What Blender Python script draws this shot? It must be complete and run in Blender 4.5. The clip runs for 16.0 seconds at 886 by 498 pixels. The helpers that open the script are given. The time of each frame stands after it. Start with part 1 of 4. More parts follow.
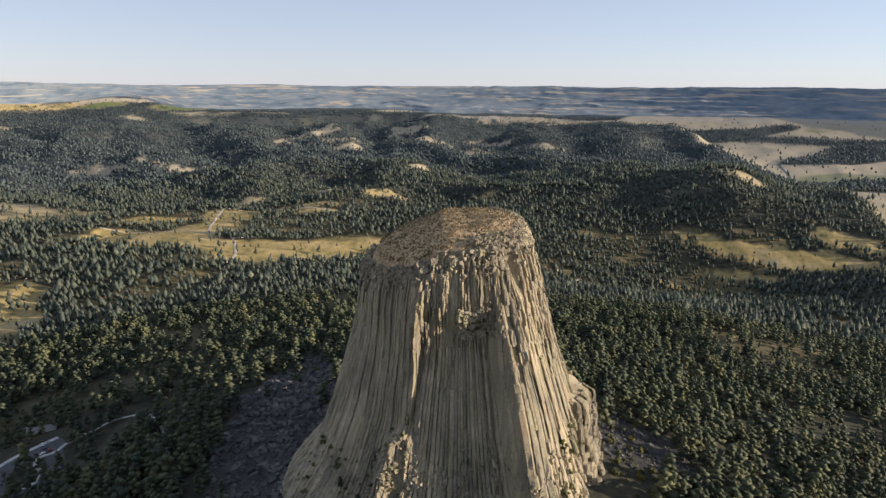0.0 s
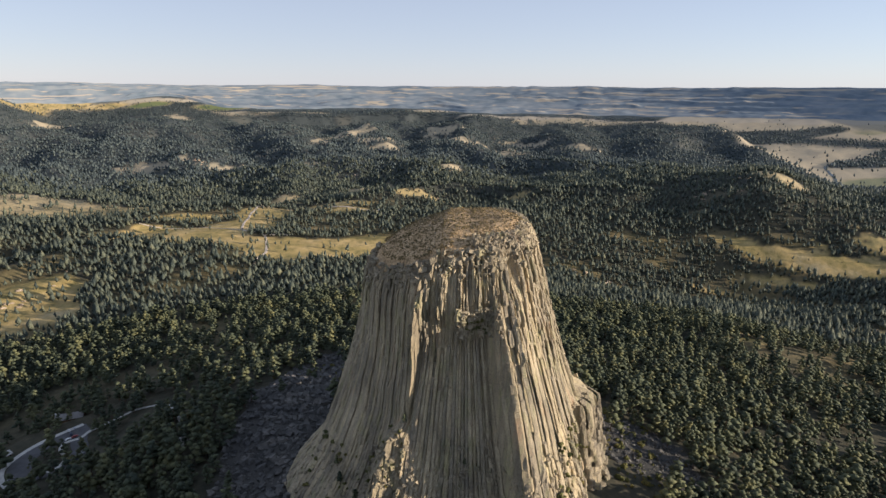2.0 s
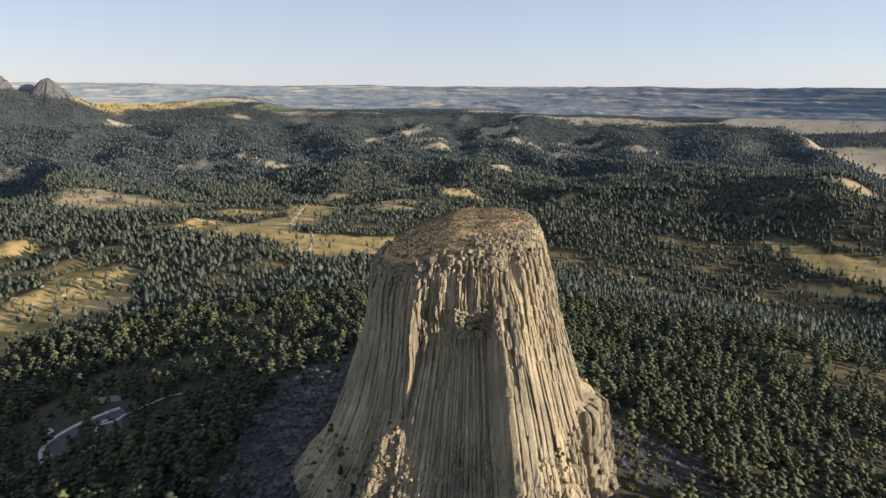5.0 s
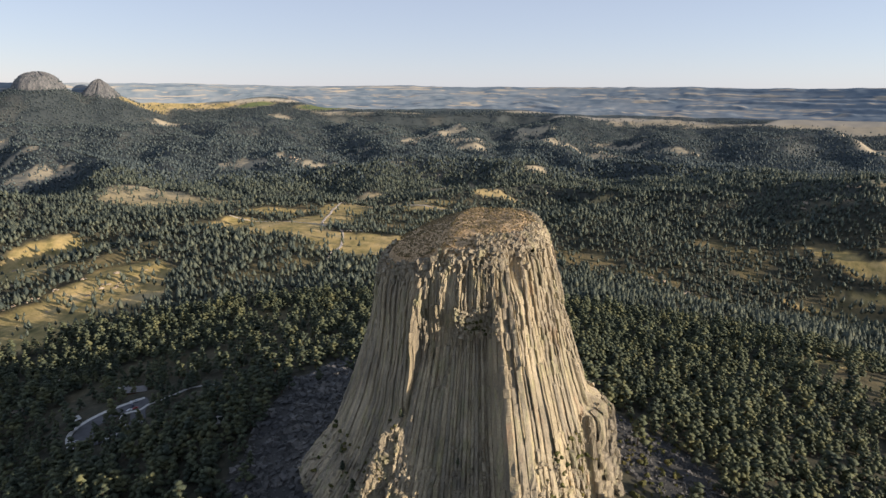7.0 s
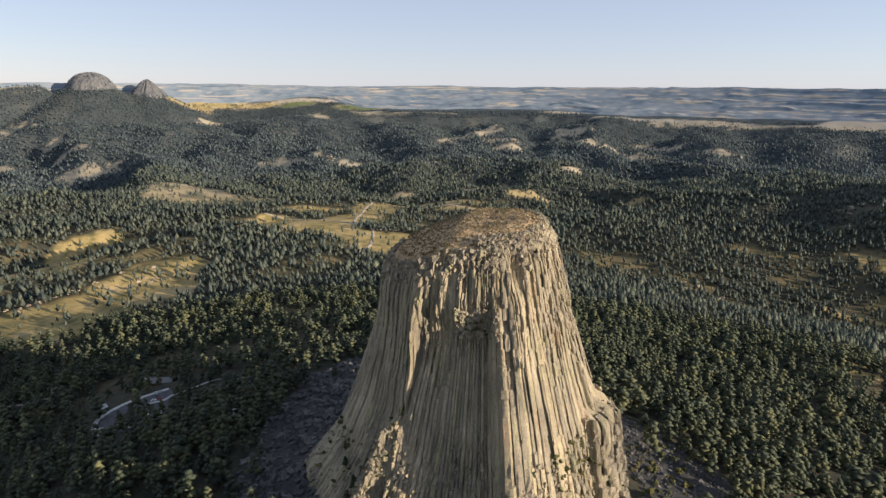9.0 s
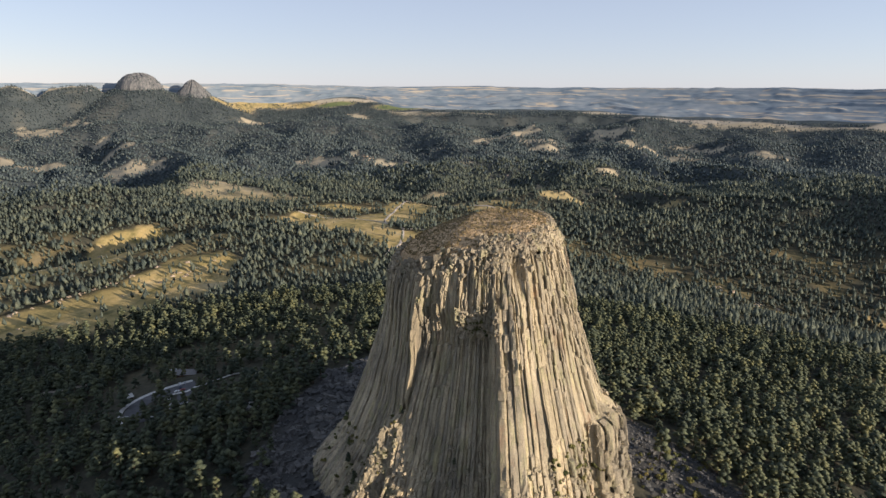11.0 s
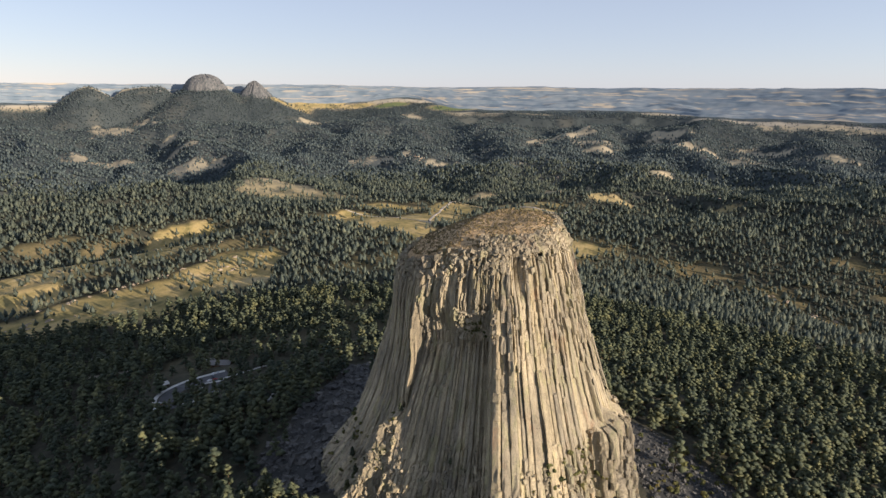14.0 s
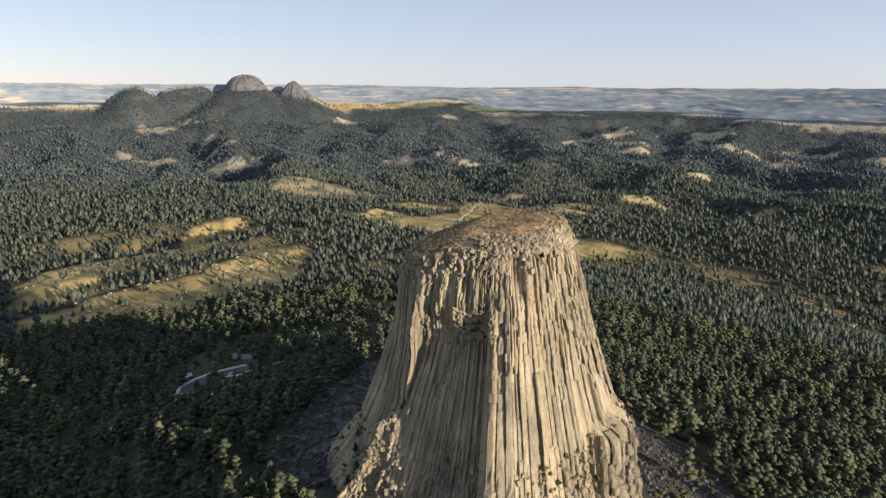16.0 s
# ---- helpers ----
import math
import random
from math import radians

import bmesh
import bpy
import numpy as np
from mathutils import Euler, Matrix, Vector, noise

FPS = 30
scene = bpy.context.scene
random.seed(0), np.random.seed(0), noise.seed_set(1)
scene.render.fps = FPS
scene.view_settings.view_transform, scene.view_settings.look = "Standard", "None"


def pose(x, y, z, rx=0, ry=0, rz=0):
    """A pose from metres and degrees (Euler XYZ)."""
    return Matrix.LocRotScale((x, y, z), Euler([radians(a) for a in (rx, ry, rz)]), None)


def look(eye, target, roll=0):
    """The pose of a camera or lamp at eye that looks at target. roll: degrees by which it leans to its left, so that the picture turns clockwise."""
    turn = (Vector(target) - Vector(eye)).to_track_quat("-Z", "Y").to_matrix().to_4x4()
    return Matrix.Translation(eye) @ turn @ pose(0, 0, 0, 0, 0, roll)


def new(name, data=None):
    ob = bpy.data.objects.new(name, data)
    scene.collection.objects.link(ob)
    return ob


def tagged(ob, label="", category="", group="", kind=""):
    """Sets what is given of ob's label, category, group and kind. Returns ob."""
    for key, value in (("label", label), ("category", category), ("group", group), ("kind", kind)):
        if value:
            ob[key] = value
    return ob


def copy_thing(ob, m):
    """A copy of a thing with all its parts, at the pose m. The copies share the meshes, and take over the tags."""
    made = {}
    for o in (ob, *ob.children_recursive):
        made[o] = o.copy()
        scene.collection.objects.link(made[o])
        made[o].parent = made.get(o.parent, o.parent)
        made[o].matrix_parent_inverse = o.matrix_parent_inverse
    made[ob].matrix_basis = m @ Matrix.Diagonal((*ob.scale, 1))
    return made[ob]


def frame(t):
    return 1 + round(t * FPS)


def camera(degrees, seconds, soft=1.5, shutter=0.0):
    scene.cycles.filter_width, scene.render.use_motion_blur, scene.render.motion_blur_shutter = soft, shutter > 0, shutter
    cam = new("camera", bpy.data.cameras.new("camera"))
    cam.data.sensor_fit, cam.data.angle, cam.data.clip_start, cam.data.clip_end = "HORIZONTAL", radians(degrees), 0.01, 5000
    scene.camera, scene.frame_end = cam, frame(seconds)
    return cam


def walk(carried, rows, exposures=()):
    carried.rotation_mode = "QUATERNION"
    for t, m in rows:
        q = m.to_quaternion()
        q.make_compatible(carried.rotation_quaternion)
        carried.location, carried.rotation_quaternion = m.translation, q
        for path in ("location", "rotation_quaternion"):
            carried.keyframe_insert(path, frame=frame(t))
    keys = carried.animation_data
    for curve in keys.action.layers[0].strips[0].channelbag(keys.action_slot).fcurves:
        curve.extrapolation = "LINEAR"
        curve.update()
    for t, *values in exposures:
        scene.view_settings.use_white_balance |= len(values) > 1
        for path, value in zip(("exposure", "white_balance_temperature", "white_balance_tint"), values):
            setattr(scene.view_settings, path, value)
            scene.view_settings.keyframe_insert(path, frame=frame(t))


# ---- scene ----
cam = camera(71.9, 16.0)
PATH = [
    (0, (-4.819, -1.424, 330.126), (-4.793, 0.510, 329.617), 0.34),
    (0.5, (-0.415, -1.793, 330.136), (-0.419, 0.141, 329.627), 0.34),
    (1, (4.039, -2.089, 330.155), (4.006, -0.155, 329.646), 0.35),
    (1.5, (8.476, -2.276, 330.174), (8.413, -0.343, 329.665), 0.35),
    (2, (12.898, -2.347, 330.183), (12.805, -0.415, 329.674), 0.35),
    (2.5, (17.300, -2.293, 330.172), (17.177, -0.362, 329.663), 0.35),
    (3, (21.671, -2.092, 330.139), (21.518, -0.164, 329.630), 0.35),
    (3.5, (26.015, -1.758, 330.082), (25.832, 0.167, 329.573), 0.35),
    (4, (30.352, -1.282, 330.010), (30.140, 0.640, 329.501), 0.35),
    (6.5, (52.086, 1.790, 329.630), (51.723, 3.690, 329.122), 0.34),
    (7, (56.431, 2.538, 329.566), (56.038, 4.432, 329.058), 0.35),
    (7.5, (60.715, 3.394, 329.511), (60.292, 5.282, 329.003), 0.36),
    (8, (64.958, 4.321, 329.461), (64.505, 6.202, 328.953), 0.36),
    (8.5, (69.165, 5.300, 329.415), (68.682, 7.173, 328.907), 0.36),
    (9, (73.368, 6.377, 329.364), (72.855, 8.242, 328.856), 0.35),
    (11.5, (94.065, 12.525, 329.137), (93.406, 14.344, 328.629), 0.40),
    (12, (98.147, 13.908, 329.098), (97.460, 15.716, 328.590), 0.40),
    (12.5, (102.165, 15.407, 329.061), (101.450, 17.204, 328.553), 0.39),
    (13, (106.169, 16.970, 329.023), (105.427, 18.757, 328.515), 0.38),
    (13.5, (110.151, 18.607, 328.993), (109.382, 20.382, 328.486), 0.37),
    (14, (114.121, 20.285, 328.972), (113.324, 22.048, 328.465), 0.37),
    (14.5, (118.078, 21.978, 328.955), (117.255, 23.728, 328.448), 0.37),
    (15, (121.995, 23.664, 328.943), (121.145, 25.402, 328.436), 0.37),
    (15.5, (125.900, 25.320, 328.926), (125.023, 27.044, 328.419), 0.37),
    (16, (129.819, 26.974, 328.909), (128.916, 28.685, 328.402), 0.38),
]
walk(cam, [(t, look(eye, target, roll)) for t, eye, target, roll in PATH], [(0.0, 0.71, 5800, 16), (16.0, 0.71, 5800, 16)])

# ---- sky, sun ----
SUN_FROM = Vector((0.985, -0.172, 0.0)).normalized()
SUN_HEIGHT = radians(12.0)
world = bpy.data.worlds.new("morning_sky")
scene.world = world
world.use_nodes = True
wn, wl = world.node_tree.nodes, world.node_tree.links
sky = wn.new("ShaderNodeTexSky")
sky.sky_type, sky.sun_disc = "NISHITA", False
sky.sun_elevation, sky.sun_rotation = SUN_HEIGHT, -math.atan2(SUN_FROM.x, SUN_FROM.y)
sky.altitude, sky.air_density, sky.dust_density, sky.ozone_density = 1200, 1.0, 0.6, 1.4
# even veil added to pale the sky and fill shade, and haze all round above the horizon, over the sky's own colour
ray = wn.new("ShaderNodeTexCoord")
split = wn.new("ShaderNodeSeparateXYZ")
wl.new(ray.outputs["Generated"], split.inputs[0])
low = wn.new("ShaderNodeMath")
low.operation, low.use_clamp = "SUBTRACT", True
low.inputs[0].default_value = 1.0
wl.new(split.outputs["Z"], low.inputs[1])
fade = wn.new("ShaderNodeMath")
fade.operation = "POWER"
fade.inputs[1].default_value = 3.0
wl.new(low.outputs[0], fade.inputs[0])
air = wn.new("ShaderNodeBackground")
air.inputs["Color"].default_value = (0.112, 0.100, 0.098, 1)
wl.new(fade.outputs[0], air.inputs["Strength"])
veil = wn.new("ShaderNodeBackground")
veil.inputs["Color"].default_value, veil.inputs["Strength"].default_value = (0.172, 0.186, 0.202, 1), 1.0
hazy = wn.new("ShaderNodeAddShader")
wl.new(air.outputs[0], hazy.inputs[0])
wl.new(veil.outputs[0], hazy.inputs[1])
both = wn.new("ShaderNodeAddShader")
wn["Background"].inputs["Strength"].default_value = 0.033
wl.new(sky.outputs[0], wn["Background"].inputs["Color"])
wl.new(wn["Background"].outputs[0], both.inputs[0])
wl.new(hazy.outputs[0], both.inputs[1])
wl.new(both.outputs[0], wn["World Output"].inputs["Surface"])
sun = new("sun", bpy.data.lights.new("sun", "SUN"))
sun.data.energy, sun.data.angle, sun.data.color = 5.0, radians(0.55), (1.0, 0.82, 0.57)
sun.matrix_world = look(Vector((0, 0, 900)) + 500 * SUN_FROM, Vector((0, 0, 900)) + 500 * SUN_FROM - (SUN_FROM * math.cos(SUN_HEIGHT) + Vector((0, 0, math.sin(SUN_HEIGHT)))))


# ---- materials ----
def shader(name, rough=0.9, spec=0.2):
    mat = bpy.data.materials.new(name)
    mat.use_nodes = True
    bsdf = mat.node_tree.nodes["Principled BSDF"]
    bsdf.inputs["Roughness"].default_value = rough
    bsdf.inputs["Specular IOR Level"].default_value = spec
    return mat, mat.node_tree.nodes, mat.node_tree.links, bsdf


def node(nodes, kind, **values):
    n = nodes.new(kind)
    for key, value in values.items():
        n.inputs[key.replace("_", " ")].default_value = value
    return n


def place_coord(nodes, links, stretch=(1, 1, 1)):
    """World place in metres, stretched."""
    geo = nodes.new("ShaderNodeNewGeometry")
    mul = nodes.new("ShaderNodeVectorMath")
    mul.operation = "MULTIPLY"
    mul.inputs[1].default_value = stretch
    links.new(geo.outputs["Position"], mul.inputs[0])
    return mul.outputs[0]


def grain(nodes, links, size, detail=4.0, stretch=(1, 1, 1), rough=0.6):
    n = node(nodes, "ShaderNodeTexNoise", Scale=1.0 / size, Detail=detail, Roughness=rough)
    links.new(place_coord(nodes, links, stretch), n.inputs["Vector"])
    return n.outputs["Fac"]


def ramp(nodes, links, fac, *stops):
    r = nodes.new("ShaderNodeValToRGB")
    els = r.color_ramp.elements
    while len(els) < len(stops):
        els.new(0.5)
    for el, (at, col) in zip(els, stops):
        el.position, el.color = at, (*col, 1)
    links.new(fac, r.inputs["Fac"])
    return r.outputs["Color"]


def mix(nodes, links, fac, a, b, kind="MIX"):
    m = nodes.new("ShaderNodeMix")
    m.data_type, m.blend_type = "RGBA", kind
    for value, slot in ((fac, 0), (a, 6), (b, 7)):
        if isinstance(value, (int, float)):
            m.inputs[slot].default_value = value
        elif isinstance(value, tuple):
            m.inputs[slot].default_value = (*value, 1)
        else:
            links.new(value, m.inputs[slot])
    return m.outputs[2]


def relief(nodes, links, bsdf, fac, metres, strength=1.0):
    b = nodes.new("ShaderNodeBump")
    b.inputs["Distance"].default_value, b.inputs["Strength"].default_value = metres, strength
    links.new(fac, b.inputs["Height"])
    links.new(b.outputs[0], bsdf.inputs["Normal"])


def window_of(nodes, links, fac, lo, hi):
    m = nodes.new("ShaderNodeMapRange")
    m.inputs["From Min"].default_value, m.inputs["From Max"].default_value = lo, hi
    links.new(fac, m.inputs["Value"])
    return m.outputs[0]


def rock_material(name, low, mid, high, streaks=True):
    mat, n, l, b = shader(name, 0.88, 0.25)
    broad = grain(n, l, 14, 4, (1, 1, 0.35))
    col = ramp(n, l, broad, (0.30, low), (0.5, mid), (0.70, high))
    fine = grain(n, l, 0.9, 6)
    col = mix(n, l, 0.55, col, ramp(n, l, fine, (0.3, (0.52, 0.52, 0.53)), (0.5, (0.97, 0.97, 0.97)), (0.72, (1.3, 1.27, 1.2))), "MULTIPLY")
    if streaks:
        streak = grain(n, l, 1.6, 3, (1, 1, 0.06))
        col = mix(n, l, 0.6, col, ramp(n, l, streak, (0.34, (0.62, 0.60, 0.58)), (0.55, (1, 1, 1)), (0.75, (1.2, 1.14, 1.0))), "MULTIPLY")
        rust = window_of(n, l, grain(n, l, 11, 3, (1, 1, 0.4)), 0.62, 0.74)
        col = mix(n, l, rust, col, mix(n, l, 0.32, col, (0.40, 0.21, 0.12)))
        lichen = window_of(n, l, grain(n, l, 5, 5, (1, 1, 0.3)), 0.52, 0.72)
        col = mix(n, l, lichen, col, mix(n, l, 0.45, col, (0.30, 0.31, 0.13)))
        info = n.new("ShaderNodeObjectInfo")
        col = mix(n, l, 1.0, col, ramp(n, l, info.outputs["Random"], (0.0, (0.80, 0.80, 0.82)), (0.5, (1.0, 0.98, 0.95)), (1.0, (1.15, 1.10, 1.0))), "MULTIPLY")
    l.new(col, b.inputs["Base Color"])
    crack = node(n, "ShaderNodeTexVoronoi", Scale=0.45)
    crack.feature = "DISTANCE_TO_EDGE"
    l.new(place_coord(n, l, (1, 1, 0.5)), crack.inputs["Vector"])
    seam = window_of(n, l, crack.outputs["Distance"], 0.0, 0.06)
    both = n.new("ShaderNodeMath")
    both.operation = "MULTIPLY_ADD"
    both.inputs[1].default_value = 0.22
    l.new(seam, both.inputs[0])
    l.new(fine, both.inputs[2])
    relief(n, l, b, both.outputs[0], 0.6)
    return mat


ROCK = rock_material("column_rock", (0.200, 0.178, 0.137), (0.340, 0.298, 0.215), (0.475, 0.410, 0.29))
RUBBLE = rock_material("talus_rock", (0.055, 0.056, 0.058), (0.100, 0.099, 0.096), (0.190, 0.180, 0.165), False)
BUTTE_ROCK = rock_material("grey_butte_rock", (0.08, 0.085, 0.09), (0.14, 0.14, 0.14), (0.22, 0.21, 0.195), False)
SANDSTONE = rock_material("pale_sandstone", (0.27, 0.215, 0.16), (0.38, 0.305, 0.225), (0.48, 0.40, 0.31), False)


def foliage_material(name, dark, light, warm):
    mat, n, l, b = shader(name, 0.75, 0.15)
    geo = n.new("ShaderNodeNewGeometry")
    info = n.new("ShaderNodeObjectInfo")
    whole = grain(n, l, 16, 2)
    col = ramp(n, l, whole, (0.32, dark), (0.52, light), (0.72, warm))
    col = mix(n, l, 0.7, col, ramp(n, l, geo.outputs["Random Per Island"], (0.0, (0.6, 0.62, 0.62)), (1.0, (1.4, 1.34, 1.2))), "MULTIPLY")
    col = mix(n, l, 0.5, col, ramp(n, l, info.outputs["Random"], (0.0, (0.75, 0.8, 0.8)), (1.0, (1.25, 1.2, 1.1))), "MULTIPLY")
    fine = grain(n, l, 0.7, 3)
    col = mix(n, l, 0.6, col, ramp(n, l, fine, (0.35, (0.5, 0.5, 0.5)), (0.65, (1.35, 1.35, 1.3))), "MULTIPLY")
    l.new(col, b.inputs["Base Color"])
    relief(n, l, b, fine, 0.5)
    return mat


# needle colours lifted and blued to stand in for haze, bluest far off
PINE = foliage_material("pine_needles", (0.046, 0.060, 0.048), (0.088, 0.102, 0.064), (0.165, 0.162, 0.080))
MID_PINE = foliage_material("hazed_ponderosa_needles", (0.055, 0.072, 0.070), (0.090, 0.107, 0.090), (0.136, 0.142, 0.100))
FAR_PINE = foliage_material("hazed_pine_needles", (0.050, 0.069, 0.083), (0.078, 0.100, 0.110), (0.112, 0.130, 0.126))
SHRUB = foliage_material("shrub_leaves", (0.055, 0.065, 0.025), (0.095, 0.095, 0.035), (0.15, 0.12, 0.04))

TUFT = foliage_material("dry_tufts", (0.10, 0.085, 0.045), (0.18, 0.14, 0.075), (0.26, 0.20, 0.11))

BARK, n, l, b = shader("pine_bark", 0.9)
l.new(ramp(n, l, grain(n, l, 0.5, 4), (0.3, (0.07, 0.045, 0.03)), (0.7, (0.17, 0.11, 0.075))), b.inputs["Base Color"])

GROUND, n, l, b = shader("open_ground", 0.95, 0.1)
cover = n.new("ShaderNodeAttribute")
cover.attribute_name = "cover"
parts = n.new("ShaderNodeSeparateColor")
l.new(cover.outputs["Color"], parts.inputs[0])
patch = grain(n, l, 55, 5)
grass = ramp(n, l, patch, (0.28, (0.17, 0.160, 0.075)), (0.45, (0.35, 0.275, 0.115)), (0.6, (0.46, 0.35, 0.165)), (0.78, (0.50, 0.42, 0.27)))
tuft = grain(n, l, 2.2, 5)
swale = grain(n, l, 14, 5, (1, 0.5, 1))
grass = mix(n, l, 0.75, grass, ramp(n, l, swale, (0.32, (0.48, 0.54, 0.46)), (0.5, (1, 1, 1)), (0.68, (1.28, 1.2, 1.1))), "MULTIPLY")
grass = mix(n, l, 0.6, grass, ramp(n, l, tuft, (0.3, (0.6, 0.62, 0.58)), (0.7, (1.25, 1.22, 1.2))), "MULTIPLY")
floor_col = ramp(n, l, grain(n, l, 6, 4), (0.3, (0.038, 0.042, 0.032)), (0.6, (0.070, 0.066, 0.047)), (0.8, (0.14, 0.115, 0.078)))
col = mix(n, l, parts.outputs[0], floor_col, grass)
col = mix(n, l, parts.outputs[1], col, ramp(n, l, grain(n, l, 120, 3), (0.3, (0.10, 0.14, 0.055)), (0.7, (0.16, 0.18, 0.08))))
# haze put into the far ground's colour: blue-grey wood floor, paler grass
hazed_floor = ramp(n, l, grain(n, l, 160, 4), (0.35, (0.046, 0.062, 0.073)), (0.65, (0.088, 0.106, 0.112)))
col = mix(n, l, cover.outputs["Alpha"], col, mix(n, l, parts.outputs[0], hazed_floor, (0.40, 0.355, 0.28)))
col = mix(n, l, parts.outputs[2], col, ramp(n, l, grain(n, l, 20, 4), (0.3, (0.035, 0.037, 0.037)), (0.7, (0.080, 0.077, 0.071))))
l.new(col, b.inputs["Base Color"])
relief(n, l, b, tuft, 0.5)

# distant haze is painted into this blue base colour; the pale strips are fields
DISTANCE, n, l, b = shader("hazed_far_plains", 1.0, 0.0)
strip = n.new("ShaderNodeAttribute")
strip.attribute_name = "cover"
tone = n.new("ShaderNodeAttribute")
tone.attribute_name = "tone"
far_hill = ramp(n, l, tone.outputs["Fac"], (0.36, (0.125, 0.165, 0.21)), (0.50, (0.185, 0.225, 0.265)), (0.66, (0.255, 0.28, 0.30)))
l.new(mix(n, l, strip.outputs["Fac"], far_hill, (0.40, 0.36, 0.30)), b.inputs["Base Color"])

TURF, n, l, b = shader("summit_turf", 0.95, 0.1)
tuft = grain(n, l, 1.3, 5)
col = ramp(n, l, grain(n, l, 9, 5), (0.3, (0.33, 0.235, 0.13)), (0.5, (0.48, 0.345, 0.20)), (0.72, (0.57, 0.43, 0.265)))
col = mix(n, l, 0.8, col, ramp(n, l, tuft, (0.36, (0.36, 0.37, 0.34)), (0.52, (1, 1, 1)), (0.70, (1.35, 1.28, 1.2))), "MULTIPLY")
l.new(col, b.inputs["Base Color"])
relief(n, l, b, tuft, 0.9)


def plain_material(name, colour, rough=0.8, spec=0.3, size=1.5, spread=0.2, metal=0.0):
    mat, n, l, b = shader(name, rough, spec)
    b.inputs["Metallic"].default_value = metal
    lo, hi = tuple(c * (1 - spread) for c in colour), tuple(min(1, c * (1 + spread)) for c in colour)
    l.new(ramp(n, l, grain(n, l, size, 4), (0.3, lo), (0.7, hi)), b.inputs["Base Color"])
    return mat


GRAVEL = plain_material("pale_gravel", (0.48, 0.42, 0.35), 0.95, 0.1, 4)
ASPHALT = plain_material("worn_asphalt", (0.09, 0.09, 0.095), 0.85, 0.3, 5)
CONCRETE = plain_material("pale_concrete", (0.5, 0.49, 0.46), 0.9, 0.2, 3)
TIMBER = plain_material("brown_timber", (0.16, 0.10, 0.06), 0.85, 0.2, 1)
SHINGLE = plain_material("grey_shingles", (0.22, 0.21, 0.20), 0.85, 0.2, 1)
GLASS = plain_material("dark_window_glass", (0.02, 0.025, 0.03), 0.08, 0.6, 3)
RUBBER = plain_material("black_rubber", (0.02, 0.02, 0.02), 0.9, 0.2, 1)
STEEL = plain_material("bright_steel", (0.6, 0.6, 0.6), 0.3, 0.5, 1, 0.1, 1.0)
CAR_PAINT = [plain_material("white_car_paint", (0.75, 0.75, 0.75), 0.3, 0.5, 2, 0.03), plain_material("silver_car_paint", (0.45, 0.46, 0.48), 0.3, 0.5, 2, 0.03),
             plain_material("dark_blue_car_paint", (0.03, 0.05, 0.10), 0.3, 0.5, 2, 0.05), plain_material("red_car_paint", (0.30, 0.03, 0.03), 0.3, 0.5, 2, 0.05)]
WATER, n, l, b = shader("river_water", 0.12, 0.5)
l.new(ramp(n, l, grain(n, l, 15, 3), (0.3, (0.07, 0.09, 0.09)), (0.7, (0.11, 0.13, 0.12))), b.inputs["Base Color"])
relief(n, l, b, grain(n, l, 1.5, 3), 0.05)


# ---- mesh helpers ----
def mesh_of(name, verts, faces, material, smooth_faces=False):
    """A mesh from arrays: vertices, and triangles or quads."""
    verts, faces = np.asarray(verts, np.float32), np.asarray(faces, np.int32)
    me = bpy.data.meshes.new(name)
    count, sides = faces.shape
    me.vertices.add(len(verts))
    me.vertices.foreach_set("co", verts.ravel())
    me.loops.add(count * sides)
    me.loops.foreach_set("vertex_index", faces.ravel())
    me.polygons.add(count)
    me.polygons.foreach_set("loop_start", np.arange(0, count * sides, sides, dtype=np.int32))
    me.polygons.foreach_set("use_smooth", np.full(count, smooth_faces))
    me.update(calc_edges=True)
    me.materials.append(material)
    return me


def part(name, data, material, parent, label=""):
    """One mesh object under a thing or a part; data is a mesh or a bmesh."""
    if isinstance(data, bmesh.types.BMesh):
        me = bpy.data.meshes.new(name)
        data.to_mesh(me)
        data.free()
        me.materials.append(material)
        data = me
    ob = new(name, data)
    ob.parent = parent
    return tagged(ob, label)


def thing(name, label, category, x, y, z, turn=0.0, group="", kind=""):
    ob = new(name)
    ob.empty_display_size = 2
    ob.matrix_world = pose(x, y, z, 0, 0, turn)
    return tagged(ob, label, category, group, kind)


def box(bm, x0, x1, y0, y1, z0, z1, bevel=0.0, taper=1.0):
    made = bmesh.ops.create_cube(bm, size=1)["verts"]
    for v in made:
        t = taper if v.co.z > 0 else 1.0
        v.co = Vector(((x0 + x1) / 2 + v.co.x * (x1 - x0) * t, (y0 + y1) / 2 + v.co.y * (y1 - y0) * t, z1 if v.co.z > 0 else z0))
    if bevel:
        bmesh.ops.bevel(bm, geom=list({e for v in made for e in v.link_edges}), offset=bevel, segments=1, affect="EDGES")


def rows_faces(rows, cols, closed=False):
    """Quads of a grid of points."""
    i, j = np.meshgrid(np.arange(rows - 1), np.arange(cols if closed else cols - 1), indexing="ij")
    k = (j + 1) % cols
    return np.stack([i * cols + j, i * cols + k, (i + 1) * cols + k, (i + 1) * cols + j], -1).reshape(-1, 4)


